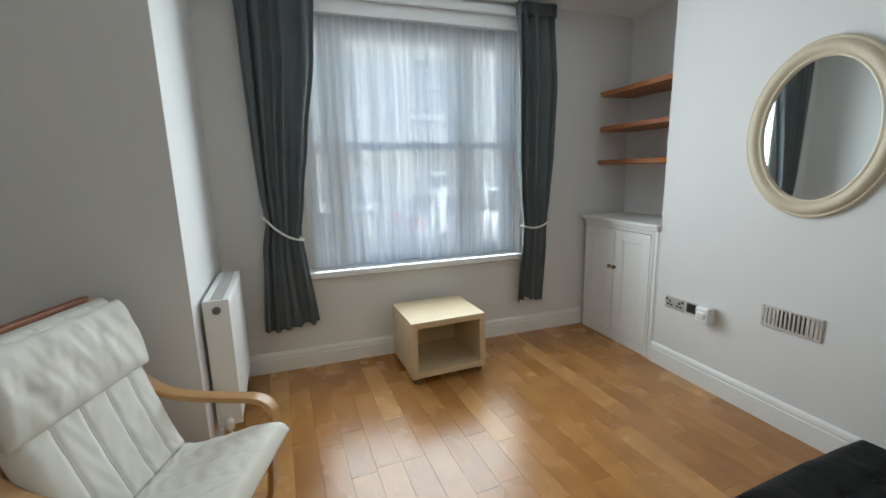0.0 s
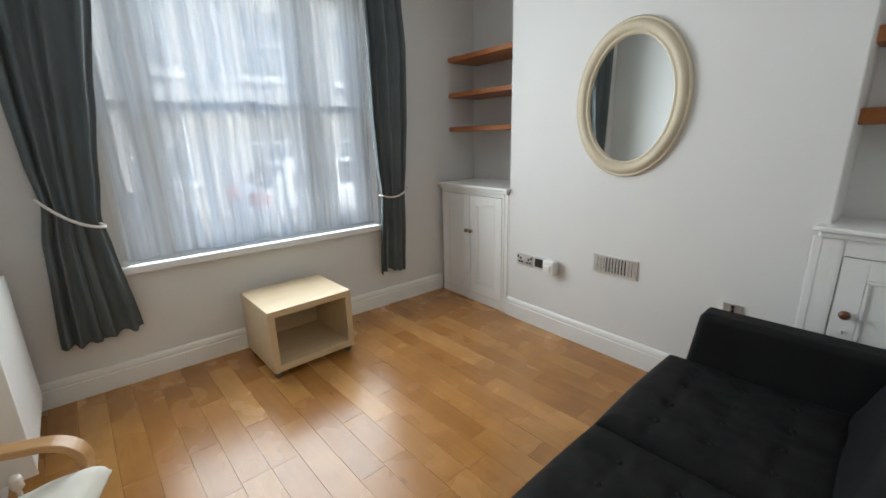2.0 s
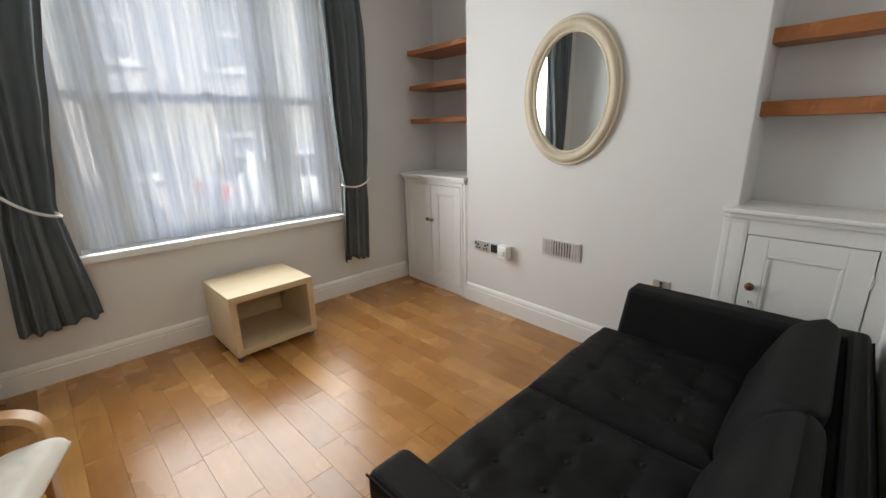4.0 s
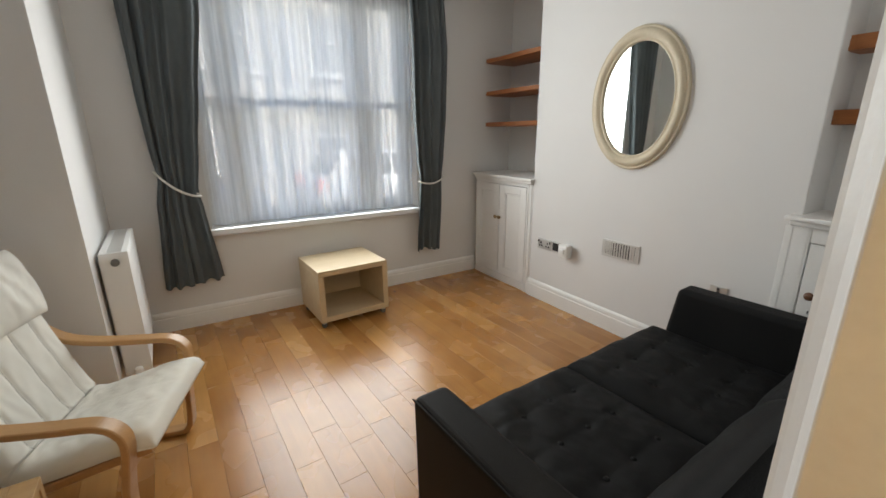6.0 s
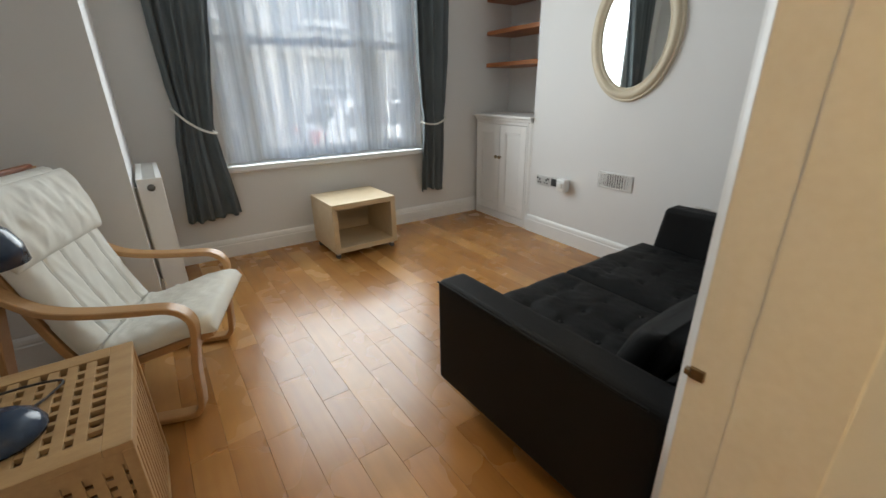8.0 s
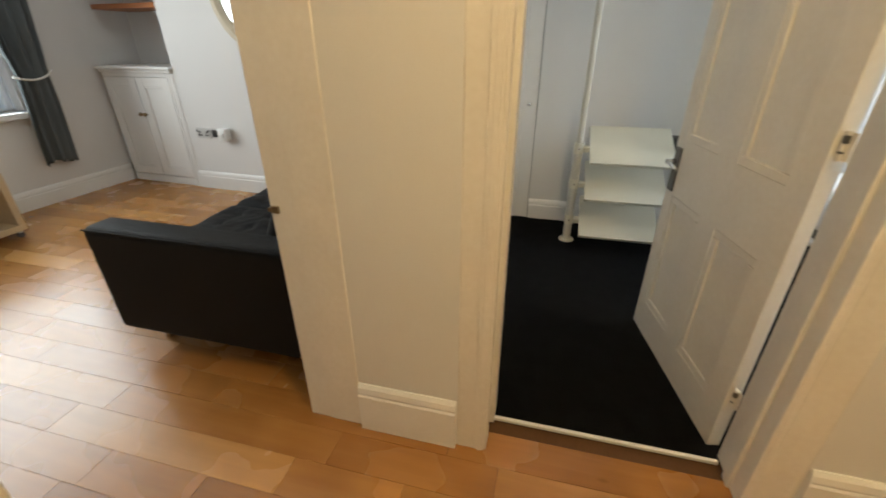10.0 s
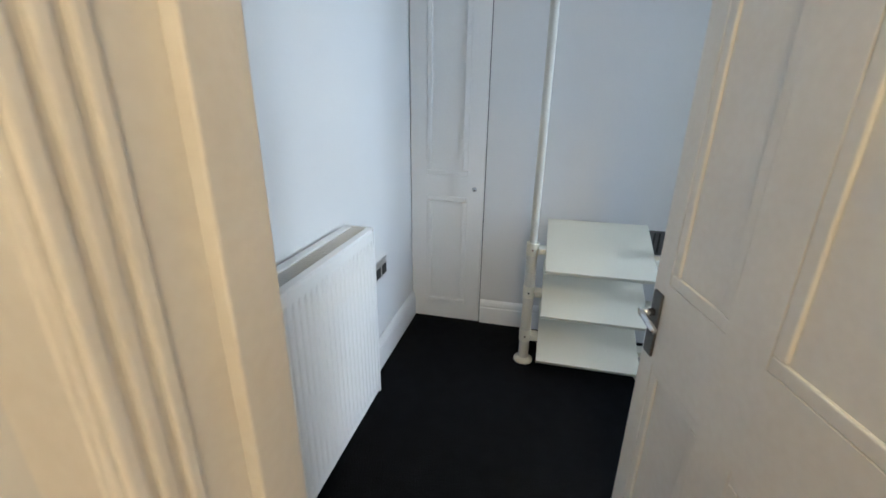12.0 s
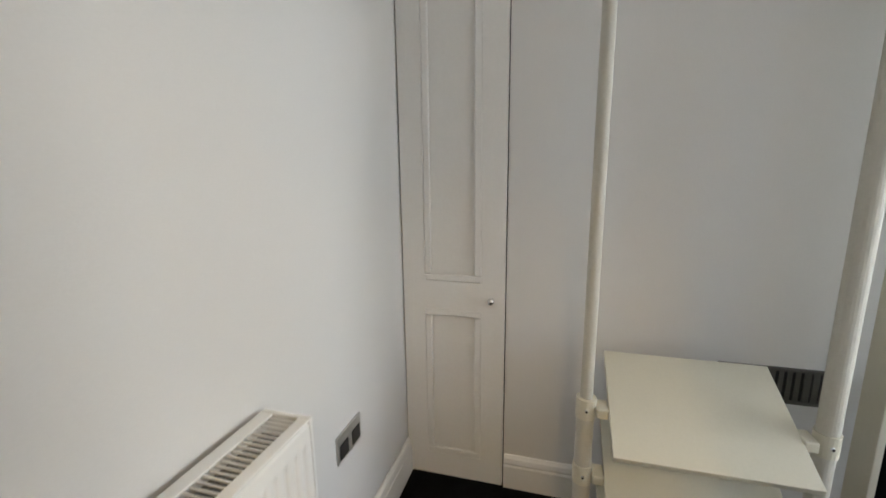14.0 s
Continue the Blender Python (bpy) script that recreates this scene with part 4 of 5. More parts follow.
r2 = radiator((0.862, YB, 0), 0, 0.718, 0.105, 0.806, 0.130, "white ribbed panel radiator under the bedroom wall", 24)
part("end_plug", lathe(bmesh.new(), [(0.021, 0), (0.021, 0.012), (0.013, 0.015), (0.012, 0.006)], (0.0, -0.080, 0.750), "-X", 20), BRASS, r2, "brass end plug", smooth=True)
vb = bmesh.new()
cyl(vb, (0.758, -0.05, 0.0), (0.758, -0.05, 0.20), 0.0075)
cyl(vb, (0.715, -0.05, 0.20), (0.763, -0.05, 0.20), 0.010)
part("pipe", vb, WHITEP, r2)
part("valve", lathe(bmesh.new(), [(0.010, 0), (0.016, 0.006), (0.016, 0.05), (0.012, 0.06)], (0.758, -0.05, 0.19), "Z", 16), CHROME, r2, "chrome lockshield valve", smooth=True)
vb = bmesh.new()
cyl(vb, (0.66, -0.05, 0.0), (0.66, -0.05, 0.115), 0.0075)
part("pipe", vb, WHITEP, r2)

# ---- cube table on castors ----
def castor_table():
    x0, x1, y0, y1, z0, z1, e = 0.762, 1.288, 2.362, 2.830, 0.052, 0.434, 0.040
    t = thing("tv_table", "birch veneer open cube table on small castors", "table", ((x0 + x1) / 2, (y0 + y1) / 2, 0))
    w, d = (x1 - x0) / 2, (y1 - y0) / 2
    part("top", box(-w, -d, z1 - e, w, d, z1, bevel=0.002), BIRCH, t)
    part("base", box(-w, -d, z0, w, d, z0 + e, bevel=0.002), BIRCH, t)
    part("side", box(-w, -d, z0 + e, -w + e, d, z1 - e, bevel=0.0015), BIRCH, t)
    part("side", box(w - e, -d, z0 + e, w, d, z1 - e, bevel=0.0015), BIRCH, t)
    bp = bmesh.new()
    bx(bp, -w + e, d - 0.014, z0 + e, w - e, d - 0.006, z1 - 0.15)
    bx(bp, 0.03, d - 0.014, z1 - 0.15, w - e, d - 0.006, z1 - e)
    part("back", bp, BIRCH, t)
    for x in (-w + 0.03, w - 0.03):
        for y in (-d + 0.045, d - 0.045):
            c = bmesh.new()
            cyl(c, (x, y - 0.010, 0.019), (x, y + 0.010, 0.019), 0.019, 16)
            wheel = part("castor", c, RAD_IN, t, "grey plastic castor")
            part("fork", box(x - 0.013, y - 0.014, 0.030, x + 0.013, y + 0.014, z0, bevel=0.003), STEEL, wheel)


castor_table()

# ---- sofa ----
def sofa():
    t = thing("sofa", "low black leatherette two-seat sofa with tufted seat and flared arms", "sofa", (1.322, 0.242, 0))
    t.scale = (1.012, 1.0, 1.022)
    X, Y = 0.825, 0.0
    # base
    part("base", box(-0.70, -0.36, 0.12, 0.70, 0.40, 0.235, bevel=0.012), LEATHER, t)

    def arm(s):
        bm = box(-0.062, -0.44, 0.0, 0.062, 0.42, 0.462, bevel=0.027, seg=5)
        for v in bm.verts:
            k = v.co.z / 0.462
            bulge = 0.008 * math.sin(math.pi * k) * math.sin(math.pi * (v.co.y + 0.44) / 0.86)
            v.co = Vector((s * (0.720 + 0.036 * k + v.co.x + (bulge if v.co.x < 0 else -bulge) * -1), v.co.y - 0.055 * k * (1 if v.co.y > 0 else 0.6), v.co.z + 0.115))
        part("arm", bm, LEATHER, t, smooth=False)
        p = bmesh.new()
        tube(p, [Vector((s * (0.720 + 0.034 + 0.060), 0.36 - 0.78 * k / 20, 0.566)) for k in range(21)], 0.0035, 6)
        part("piping", p, LEATHER, t)
    arm(1)
    arm(-1)

    def seat(x0, x1):
        bm = bmesh.new()

        def top(u, v):
            x, y = x0 + u * (x1 - x0), 0.47 - v * 0.66
            edge = 1 - max(abs(2 * u - 1) ** 14, abs(2 * v - 1) ** 14)
            z = 0.325 + 0.045 * edge
            for a in (0.2, 0.4, 0.6, 0.8):
                z -= 0.0018 * math.exp(-((u - a) / 0.026) ** 2) * edge
                for b in (0.25, 0.5, 0.75):
                    z -= 0.006 * math.exp(-(((u - a) ** 2 + (v - b) ** 2) / 0.0016))
            for b in (0.25, 0.5, 0.75):
                z -= 0.0022 * math.exp(-((v - b) / 0.026) ** 2) * edge
            z += (0.005 * math.sin(17 * u + 5 * v) * math.sin(11 * v + 3 * u) + 0.006 * noise.noise(Vector((u * 7 + x0 * 9, v * 6, 3.3))) + 0.0025 * noise.noise(Vector((u * 19, v * 17 + x0 * 5, 8.1)))) * edge
            return Vector((x, y + 0.016 * (0.5 - v) * math.sin(math.pi * u), z))
        sheet(bm, 100, 100, top, lambda u, v: Vector((x0 + u * (x1 - x0), 0.45 - v * 0.64, 0.236)))
        c = part("seat_cushion", bm, LEATHER, t, "tufted black seat cushion", smooth=True)
        for a in (0.2, 0.4, 0.6, 0.8):
            for b in (0.25, 0.5, 0.75):
                q = top(a, b)
                part("button", lathe(bmesh.new(), [(0.010, 0), (0.010, 0.004), (0.005, 0.007)], (q.x, q.y, q.z - 0.002), "Z", 12), LEATHER, c, smooth=True)
    seat(-0.672, 0.008)
    seat(0.012, 0.690)

    def back(x0, x1):
        bm = bmesh.new()

        def face(u, v, off):
            x = x0 + u * (x1 - x0)
            z = 0.30 + v * 0.335
            e = (1 - abs(2 * u - 1) ** 8) * (1 - abs(2 * v - 1) ** 4)
            y = -0.222 - 0.12 * v
            r = (max(0, 1 - abs(2 * u - 1) ** 16) * max(0, 1 - abs(2 * v - 1) ** 9)) ** 0.5
            puff = (0.030 * e + 0.006 * noise.noise(Vector((u * 5, v * 4, 2.2 + x0)))) * r
            return Vector((x, y + off * r + (puff if off > 0 else 0), z))
        sheet(bm, 60, 40, lambda u, v: face(u, v, 0.065), lambda u, v: face(u, v, -0.06))
        part("back_cushion", bm, LEATHER, t, smooth=True)
    back(-0.635, 0.006)
    back(0.010, 0.70)
    bm = bmesh.new()
    prism(bm, [(-0.30, 0.20), (-0.40, 0.20), (-0.478, 0.55), (-0.475, 0.585), (-0.44, 0.60), (-0.39, 0.575)], lambda u, v, w: Vector((w, u, v)), -0.70, 0.76)
    bmesh.ops.bevel(bm, geom=list(bm.edges), offset=0.022, segments=4, affect="EDGES")
    part("backrest_frame", bm, LEATHER, t)
    for x in (-0.66, 0.66):
        for y in (-0.28, 0.34):
            part("leg", lathe(bmesh.new(), [(0.018, 0), (0.022, 0.006), (0.022, 0.13)], (x, y, 0), "Z", 18), CHROME, t, "short chrome leg", smooth=True)


sofa()

# ---- armchair ----
def armchair(at, turn):
    """A cantilevered bentwood chair; local x points ahead, the front of its arms at x = 0."""
    t = thing("armchair", "bentwood armchair with a quilted cream cushion and head pillow", "armchair", at, turn)
    for s in (1, -1):
        y0, y1 = (0.262, 0.320) if s > 0 else (-0.320, -0.262)
        part("arm_frame", ribbon(bmesh.new(), [(-0.64, 0.018), (-0.30, 0.018), (-0.07, 0.018), (-0.022, 0.036), (-0.006, 0.085), (0.006, 0.24), (0.030, 0.39), (0.018, 0.452), (-0.035, 0.488), (-0.14, 0.496), (-0.28, 0.508), (-0.40, 0.535), (-0.49, 0.600), (-0.56, 0.690)], y0, y1, 0.024), BENT, t)
        r0, r1 = (0.222, 0.258) if s > 0 else (-0.258, -0.222)
        part("seat_rail", ribbon(bmesh.new(), [(0.075, 0.345), (-0.12, 0.292), (-0.27, 0.250), (-0.350, 0.258), (-0.405, 0.33), (-0.468, 0.50), (-0.535, 0.72), (-0.595, 0.945)], r0, r1, 0.030), BENT, t)
        part("rear_leg", ribbon(bmesh.new(), [(-0.62, 0.030), (-0.585, 0.20), (-0.545, 0.42), (-0.515, 0.60)], y0 + (0.004 if s > 0 else 0.0), y1 - (0.0 if s > 0 else 0.004), 0.022), BENT, t)
        bl = bmesh.new()
        cyl(bl, (0.022, s * 0.264, 0.330), (0.022, s * 0.222, 0.330), 0.006, 10)
        part("bolt", bl, STEEL, t)
    part("top_rail", box(-0.612, -0.240, 0.885, -0.580, 0.240, 0.958, bevel=0.006), REDWOOD, t)
    part("front_rail", box(0.000, -0.318, 0.300, 0.030, 0.318, 0.334, bevel=0.006), BENT, t)
    part("floor_rail", box(-0.615, -0.29, 0.030, -0.585, 0.29, 0.060, bevel=0.005), BENT, t)
    line = glide([(0.095, 0, 0.352), (-0.02, 0, 0.338), (-0.14, 0, 0.304), (-0.26, 0, 0.276), (-0.340, 0, 0.288), (-0.385, 0, 0.350), (-0.448, 0, 0.52), (-0.515, 0, 0.73), (-0.578, 0, 0.940)], 10)

    def along(u):
        k = u * (len(line) - 1)
        i = min(int(k), len(line) - 2)
        p = line[i].lerp(line[i + 1], k - i)
        d = (line[min(i + 2, len(line) - 1)] - line[max(i - 1, 0)]).normalized()
        return p, Vector((-d.z, 0, d.x)) * -1

    def quilt(u, v):
        p, nrm = along(u)
        if nrm.z < 0 and u < 0.3:
            nrm = -nrm
        w = 0.270 - 0.012 * math.sin(math.pi * u)
        c = (v * 5) % 1
        seam = 0.0065 * math.exp(-((min(c, 1 - c)) / 0.07) ** 2) if 0.03 < v < 0.97 else 0
        seam *= 0.18 + 0.82 * min(1, max(0, (u - 0.44) / 0.08))
        cross = 0.016 * math.exp(-((u - 0.50) / 0.018) ** 2)
        e = (1 - abs(2 * v - 1) ** 12) * (1 - abs(2 * u - 1) ** 40)
        h = 0.012 + (0.058 - seam - cross) * max(0, e) ** 0.5 + (0.0016 * math.sin(31 * u + 9 * v + 2 * math.sin(8 * v)) * math.sin(13 * v + 9 * u) + 0.0011 * math.sin(83 * u + 14 * v + 3 * math.sin(21 * v)) + 0.0030 * noise.noise(Vector((u * 12, v * 4, 0.3))) + 0.0008 * noise.noise(Vector((u * 40, v * 11, 4.1)))) * max(0, e)
        return p + nrm * h + Vector((0, w * (2 * v - 1), 0))

    def under(u, v):
        p, nrm = along(u)
        if nrm.z < 0 and u < 0.3:
            nrm = -nrm
        w = 0.264 - 0.012 * math.sin(math.pi * u)
        return p + nrm * 0.004 + Vector((0, w * (2 * v - 1), 0))
    bm = bmesh.new()
    sheet(bm, 110, 80, quilt, under)
    cu = part("cushion", bm, CREAM, t, "quilted cream cotton cushion", smooth=True)

    def pillow(u, v, s):
        a = 0.830 + 0.155 * u
        p, nrm = along(min(1, a))
        e = max(0, (1 - abs(2 * u - 1) ** 3.2)) ** 0.55 * max(0, (1 - abs(2 * v - 1) ** 14)) ** 0.5
        wr = 0.005 * math.sin(17 * v + 3 * math.sin(4 * u)) * math.sin(math.pi * u) ** 2 + 0.0015 * math.sin(43 * v + 9 * u) + 0.007 * noise.noise(Vector((u * 2.2, v * 9, 1.7))) + 0.003 * noise.noise(Vector((u * 6, v * 22, 7.7)))
        h = 0.060 + (0.048 * e + wr * e if s > 0 else -0.050 * e)
        return p + nrm * h + Vector((0, 0.278 * (2 * v - 1), 0))
    bm = bmesh.new()
    sheet(bm, 50, 110, lambda u, v: pillow(u, v, 1), lambda u, v: pillow(u, v, -1))
    part("head_pillow", bm, CREAM, t, "plump cream head pillow", smooth=True)
    for j in range(1, 5):
        v = j / 5
        part("seam", tube(bmesh.new(), [quilt(0.50 + 0.34 * k / 60, v) + Vector((0, 0, 0.0005)) for k in range(61)], 0.0016, 5), SEAM, cu)
    e = bmesh.new()
    tube(e, [(quilt(0.008 + 0.70 * k / 60, 0.0) + under(0.008 + 0.70 * k / 60, 0.0)) / 2 for k in range(61)], 0.004, 6)
    part("piping", e, CREAM, cu)
    e = bmesh.new()
    tube(e, [(quilt(0.008 + 0.70 * k / 60, 1.0) + under(0.008 + 0.70 * k / 60, 1.0)) / 2 for k in range(61)], 0.004, 6)
    part("piping", e, CREAM, cu)


armchair((-0.170, 1.420, 0), -20.0)


# ---- lattice side table and lamp ----
def lattice_table(x1, y1, top, size):
    t = thing("lattice_table", "square oiled-wood side table with pierced lattice top and sides", "side table", (x1 - size / 2, y1 - size / 2, 0))
    h = size / 2
    n, e = 9, 0.058
    bm = bmesh.new()
    bx(bm, -h, -h, top - 0.022, -h + e, h, top, bevel=0.002)
    bx(bm, h - e, -h, top - 0.022, h, h, top, bevel=0.002)
    bx(bm, -h + e, -h, top - 0.022, h - e, -h + e, top, bevel=0.002)
    bx(bm, -h + e, h - e, top - 0.022, h - e, h, top, bevel=0.002)
    part("top_frame", bm, ACACIA, t)
    p = (size - 2 * e) / n
    for k in range(n - 1):
        a = -h + e + p * (k + 1)
        part("top_slat", box(a - 0.012, -h + e, top - 0.016, a + 0.012, h - e, top - 0.003, bevel=0.001), ACACIA, t)
        part("cross_slat", box(-h + e, a - 0.008, top - 0.019, h - e, a + 0.008, top - 0.006, bevel=0.001), ACACIA, t)
    for s in ("+x", "-x", "+y", "-y"):
        m = bmesh.new()

        def put(a0, z0, a1, z1, d0, d1):
            if s == "+x":
                bx(m, h - d1, a0, z0, h - d0, a1, z1)
            elif s == "-x":
                bx(m, -h + d0, a0, z0, -h + d1, a1, z1)
            elif s == "+y":
                bx(m, a0, h - d1, z0, a1, h - d0, z1)
            else:
                bx(m, a0, -h + d0, z0, a1, -h + d1, z1)
        i = h - 0.026
        put(-i, top - 0.06, i, top - 0.0225, 0.004, 0.022)
        put(-i, 0.012, i, 0.055, 0.004, 0.022)
        for k in range(12):
            a = -i + 2 * i * (k + 0.5) / 12
            put(a - 0.011, 0.055, a + 0.011, top - 0.06, 0.006, 0.013)
        for k in range(11):
            z = 0.055 + (top - 0.115) * (k + 0.5) / 11
            put(-i, z - 0.010, i, z + 0.010, 0.0132, 0.020)
        part("side_lattice", m, ACACIA, t)
    for x in (-h + 0.013, h - 0.013):
        for y in (-h + 0.013, h - 0.013):
            part("leg", box(x - 0.0128, y - 0.0128, 0, x + 0.0128, y + 0.0128, top - 0.0225, bevel=0.002), ACACIA, t)


lattice_table(-0.414, 1.022, 0.470, 0.50)


def desk_lamp(x, y, z):
    t = thing("desk_lamp", "navy enamel desk lamp standing on the lattice table", "lamp", (x, y, z))
    part("base", lathe(bmesh.new(), [(0.085, 0), (0.088, 0.012), (0.078, 0.034), (0.055, 0.052), (0.022, 0.060)], (0, 0, 0), "Z", 36), NAVY, t, "glossy navy base", smooth=True)
    part("stem", tube(bmesh.new(), glide([(0, 0, 0.055), (-0.05, 0.0, 0.20), (-0.06, 0.03, 0.36), (0.0, 0.06, 0.47), (0.04, 0.08, 0.48)], 8), 0.009, 10), NAVY, t, smooth=True)
    sh = part("shade", lathe(bmesh.new(), [(0.020, 0.10), (0.040, 0.095), (0.062, 0.075), (0.078, 0.040), (0.082, 0.0), (0.079, 0.0), (0.074, 0.038), (0.058, 0.07), (0.03, 0.088)], (0, 0, 0), "Z", 36), NAVY, t, "glossy navy shade", smooth=True)
    sh.matrix_basis = pose(0.065, 0.10, 0.385, 0, 0, 0)
    part("cable", tube(bmesh.new(), glide([(0.04, 0.07, 0.012), (0.075, 0.13, 0.006), (0.09, 0.19, 0.006), (-0.02, 0.21, 0.006), (-0.14, 0.18, 0.006)], 8), 0.0035, 6), CABLE, t, smooth=True)


desk_lamp(-0.665, 0.70, 0.4705)

# ---- bedroom ----
socket_plate((1.930, YB, 0.492), 0, 0.142, 0.088, [(-0.036, -0.010, 0.048, 0.046), (0.036, -0.010, 0.048, 0.046)], "brushed steel double power socket beside the radiator")

cup = thing("tall_cupboard", "tall white panelled cupboard door set into the bedroom corner", "cupboard", (XB, -0.655, 0), -90)
W0, W1 = -0.200, 0.200
zs = [0.008, 0.110, 0.748, 0.860, 2.02, 2.14]
for z0, z1 in ((zs[0], zs[1]), (zs[2], zs[3]), (zs[4], zs[5])):
    part("door_rail", box(W0 + 0.088, -0.020, z0, W1 - 0.088, 0.0, z1), GLOSS, cup)
for x in (W0, W1 - 0.088):
    part("door_stile", box(x, -0.020, zs[0], x + 0.088, 0.0, zs[5]), GLOSS, cup)
for z0, z1 in ((zs[1], zs[2]), (zs[3], zs[4])):
    pm = bmesh.new()
    bx(pm, W0 + 0.088, -0.008, z0, W1 - 0.088, -0.001, z1)
    panel(pm, W0 + 0.088, z0, W1 - 0.088, z1, -0.0212, -1, 0.012)
    part("panel", pm, GLOSS, cup)
knob(cup, (0.152, -0.020, 0.798), CHROME, "-Y", 0.013, "small chrome knob")
# Flat black strips stand in for the shade in the gap round the door.
part("gap_shade_strip", bx(bx(box(W0 - 0.008, -0.0015, 0.145, W0 - 0.001, 0.0, 2.16), W1 + 0.001, -0.0015, 0.0, W1 + 0.004, 0.0, 2.16), W0, -0.0015, 2.141, W1, 0.0, 2.146), BLACKP, cup, "black strips for the shaded gap round the door")


def pole_shelves():
    t = thing("pole_shelf_unit", "white floor-to-ceiling pole shelf unit with three boards", "shelf unit", (2.13, -1.42, 0))
    y0, y1, x0, x1 = 0.225, -0.228, -0.182, 0.262
    for z in (0.556, 0.339, 0.106):
        bd = part("shelf_board", box(0, y1, -0.018, 0.36, y0, 0, bevel=0.002), SHELFW, t, "tilted white laminate board")
        bd.matrix_basis = pose(x0, 0, z, 0, -24, 0)
    for y, x in ((0.285, -0.03), (-0.285, -0.05)):
        p = bmesh.new()
        cyl(p, (x, y, 0.02), (x, y, 0.620), 0.0245, 24)
        post = part("post", p, POSTW, t, smooth=False)
        p = bmesh.new()
        cyl(p, (x, y, 0.615), (x, y, H - 0.03), 0.0175 if y > 0 else 0.0245, 24)
        part("upper_post", p, POSTW, t)
        part("foot", lathe(bmesh.new(), [(0.047, 0.003), (0.047, 0.012), (0.030, 0.022), (0.025, 0.026)], (x, y, 0), "Z", 28), SHELFW, post, smooth=True)
        part("ceiling_plate", lathe(bmesh.new(), [(0.024, 0), (0.045, 0.018), (0.045, 0.028)], (x, y, H - 0.030), "Z", 28), SHELFW, post, smooth=True)
        for z in (0.600, 0.385, 0.150):
            c = bmesh.new()
            cyl(c, (x, y, z - 0.030), (x, y, z + 0.030), 0.0285, 20)
            part("clamp", c, SHELFW, t)
            s = 1 if y > 0 else -1
            part("side_bracket", box(x - 0.030, min(y - s * 0.060, y - s * 0.026), z - 0.018, x + 0.030, max(y - s * 0.060, y - s * 0.026), z + 0.012, bevel=0.005), SHELFW, t)
            part("screw", lathe(bmesh.new(), [(0.006, 0), (0.004, 0.004)], (x - 0.028, y, z), "-X", 10), CHROME, t)


pole_shelves()

mc = thing("mirror_cabinet", "tall shallow white box mirror hung beside the pole shelves", "mirror", (2.27, -2.068, 0.04))
fr = bmesh.new()
bx(fr, -0.10, -0.20, 0.28, -0.01, -0.182, 1.95, bevel=0.002)
bx(fr, -0.10, 0.182, 0.28, -0.01, 0.20, 1.95, bevel=0.002)
bx(fr, -0.10, -0.182, 0.28, -0.01, 0.182, 0.298)
bx(fr, -0.10, -0.182, 1.932, -0.01, 0.182, 1.95)
bx(fr, -0.03, -0.182, 0.298, -0.012, 0.182, 1.932)
part("case", fr, SHELFW, mc)
for z in (0.55, 1.70):
    part("wall_arm", box(-0.012, -0.03, z, XB - 2.27, 0.03, z + 0.03, bevel=0.003), SHELFW, mc)
part("glass", box(-0.094, -0.181, 0.299, -0.088, 0.181, 1.931), MIRROR, mc, "clear mirror glass")


def bed():
    t = thing("metal_bed", "white-dressed single bed on a black metal frame", "bed", (1.05, -2.70, 0.004))
    part("mattress", box(-0.42, -0.55, 0.36, 1.0, 0.50, 0.56, bevel=0.05, seg=4), MATT, t)
    fr = bmesh.new()
    for y in (-0.58, 0.53):
        cyl(fr, (-0.44, y, 0.34), (1.02, y, 0.34), 0.016)
    cyl(fr, (-0.44, -0.58, 0.34), (-0.44, 0.53, 0.34), 0.016)
    cyl(fr, (1.02, -0.58, 0.34), (1.02, 0.53, 0.34), 0.016)
    part("frame", fr, WHITEP, t)
    part("slat_base", box(-0.43, -0.56, 0.335, 1.01, 0.52, 0.358), BLACKP, t)
    for x in (-0.44, 1.02):
        for y in (-0.58, 0.53):
            part("leg", cyl(bmesh.new(), (x, y, 0), (x, y, 0.40), 0.017), WHITEP, t)


bed()
bw = structure("window_2", box(1.03, -3.62, 0.735, 2.37, -3.56, 0.765, bevel=0.006), SASH, "white painted bedroom window", "window")
fb = bmesh.new()
for x in (1.05, 1.675, 2.30):
    bx(fb, x, -3.70, 0.765, x + 0.05, -3.64, 2.35)
for z in (0.765, 1.55, 2.30):
    bx(fb, 1.10, -3.69, z, 1.675, -3.65, z + 0.05)
    bx(fb, 1.725, -3.69, z, 2.30, -3.65, z + 0.05)
part("window_frame", fb, SASH, bw)
gp = part("pane", box(1.10, -3.672, 0.815, 1.675, -3.668, 2.30), GLASS, bw)
gp.visible_shadow = False
gp = part("pane", box(1.725, -3.672, 0.815, 2.30, -3.668, 2.30), GLASS, bw)
gp.visible_shadow = False

# ---- street ----
ROAD = -0.45
structure("ground", box(-400, -400, ROAD - 0.4, 400, 400, ROAD - 0.12), PAVE, "grey town ground beyond the houses", "ground")
structure("road", box(-60, 5.0, ROAD - 0.11, 60, 9.6, ROAD), ASPHALT, "grey asphalt street in front of the house", "road")
structure("pavement", box(-60, 3.25, ROAD - 0.11, 60, 5.0, ROAD + 0.11, bevel=0.01), PAVE, "paved footway under the window", "pavement")
structure("pavement_far", box(-60, 9.6, ROAD - 0.11, 60, 11.2, ROAD + 0.11, bevel=0.01), PAVE, "paved footway across the street", "pavement")


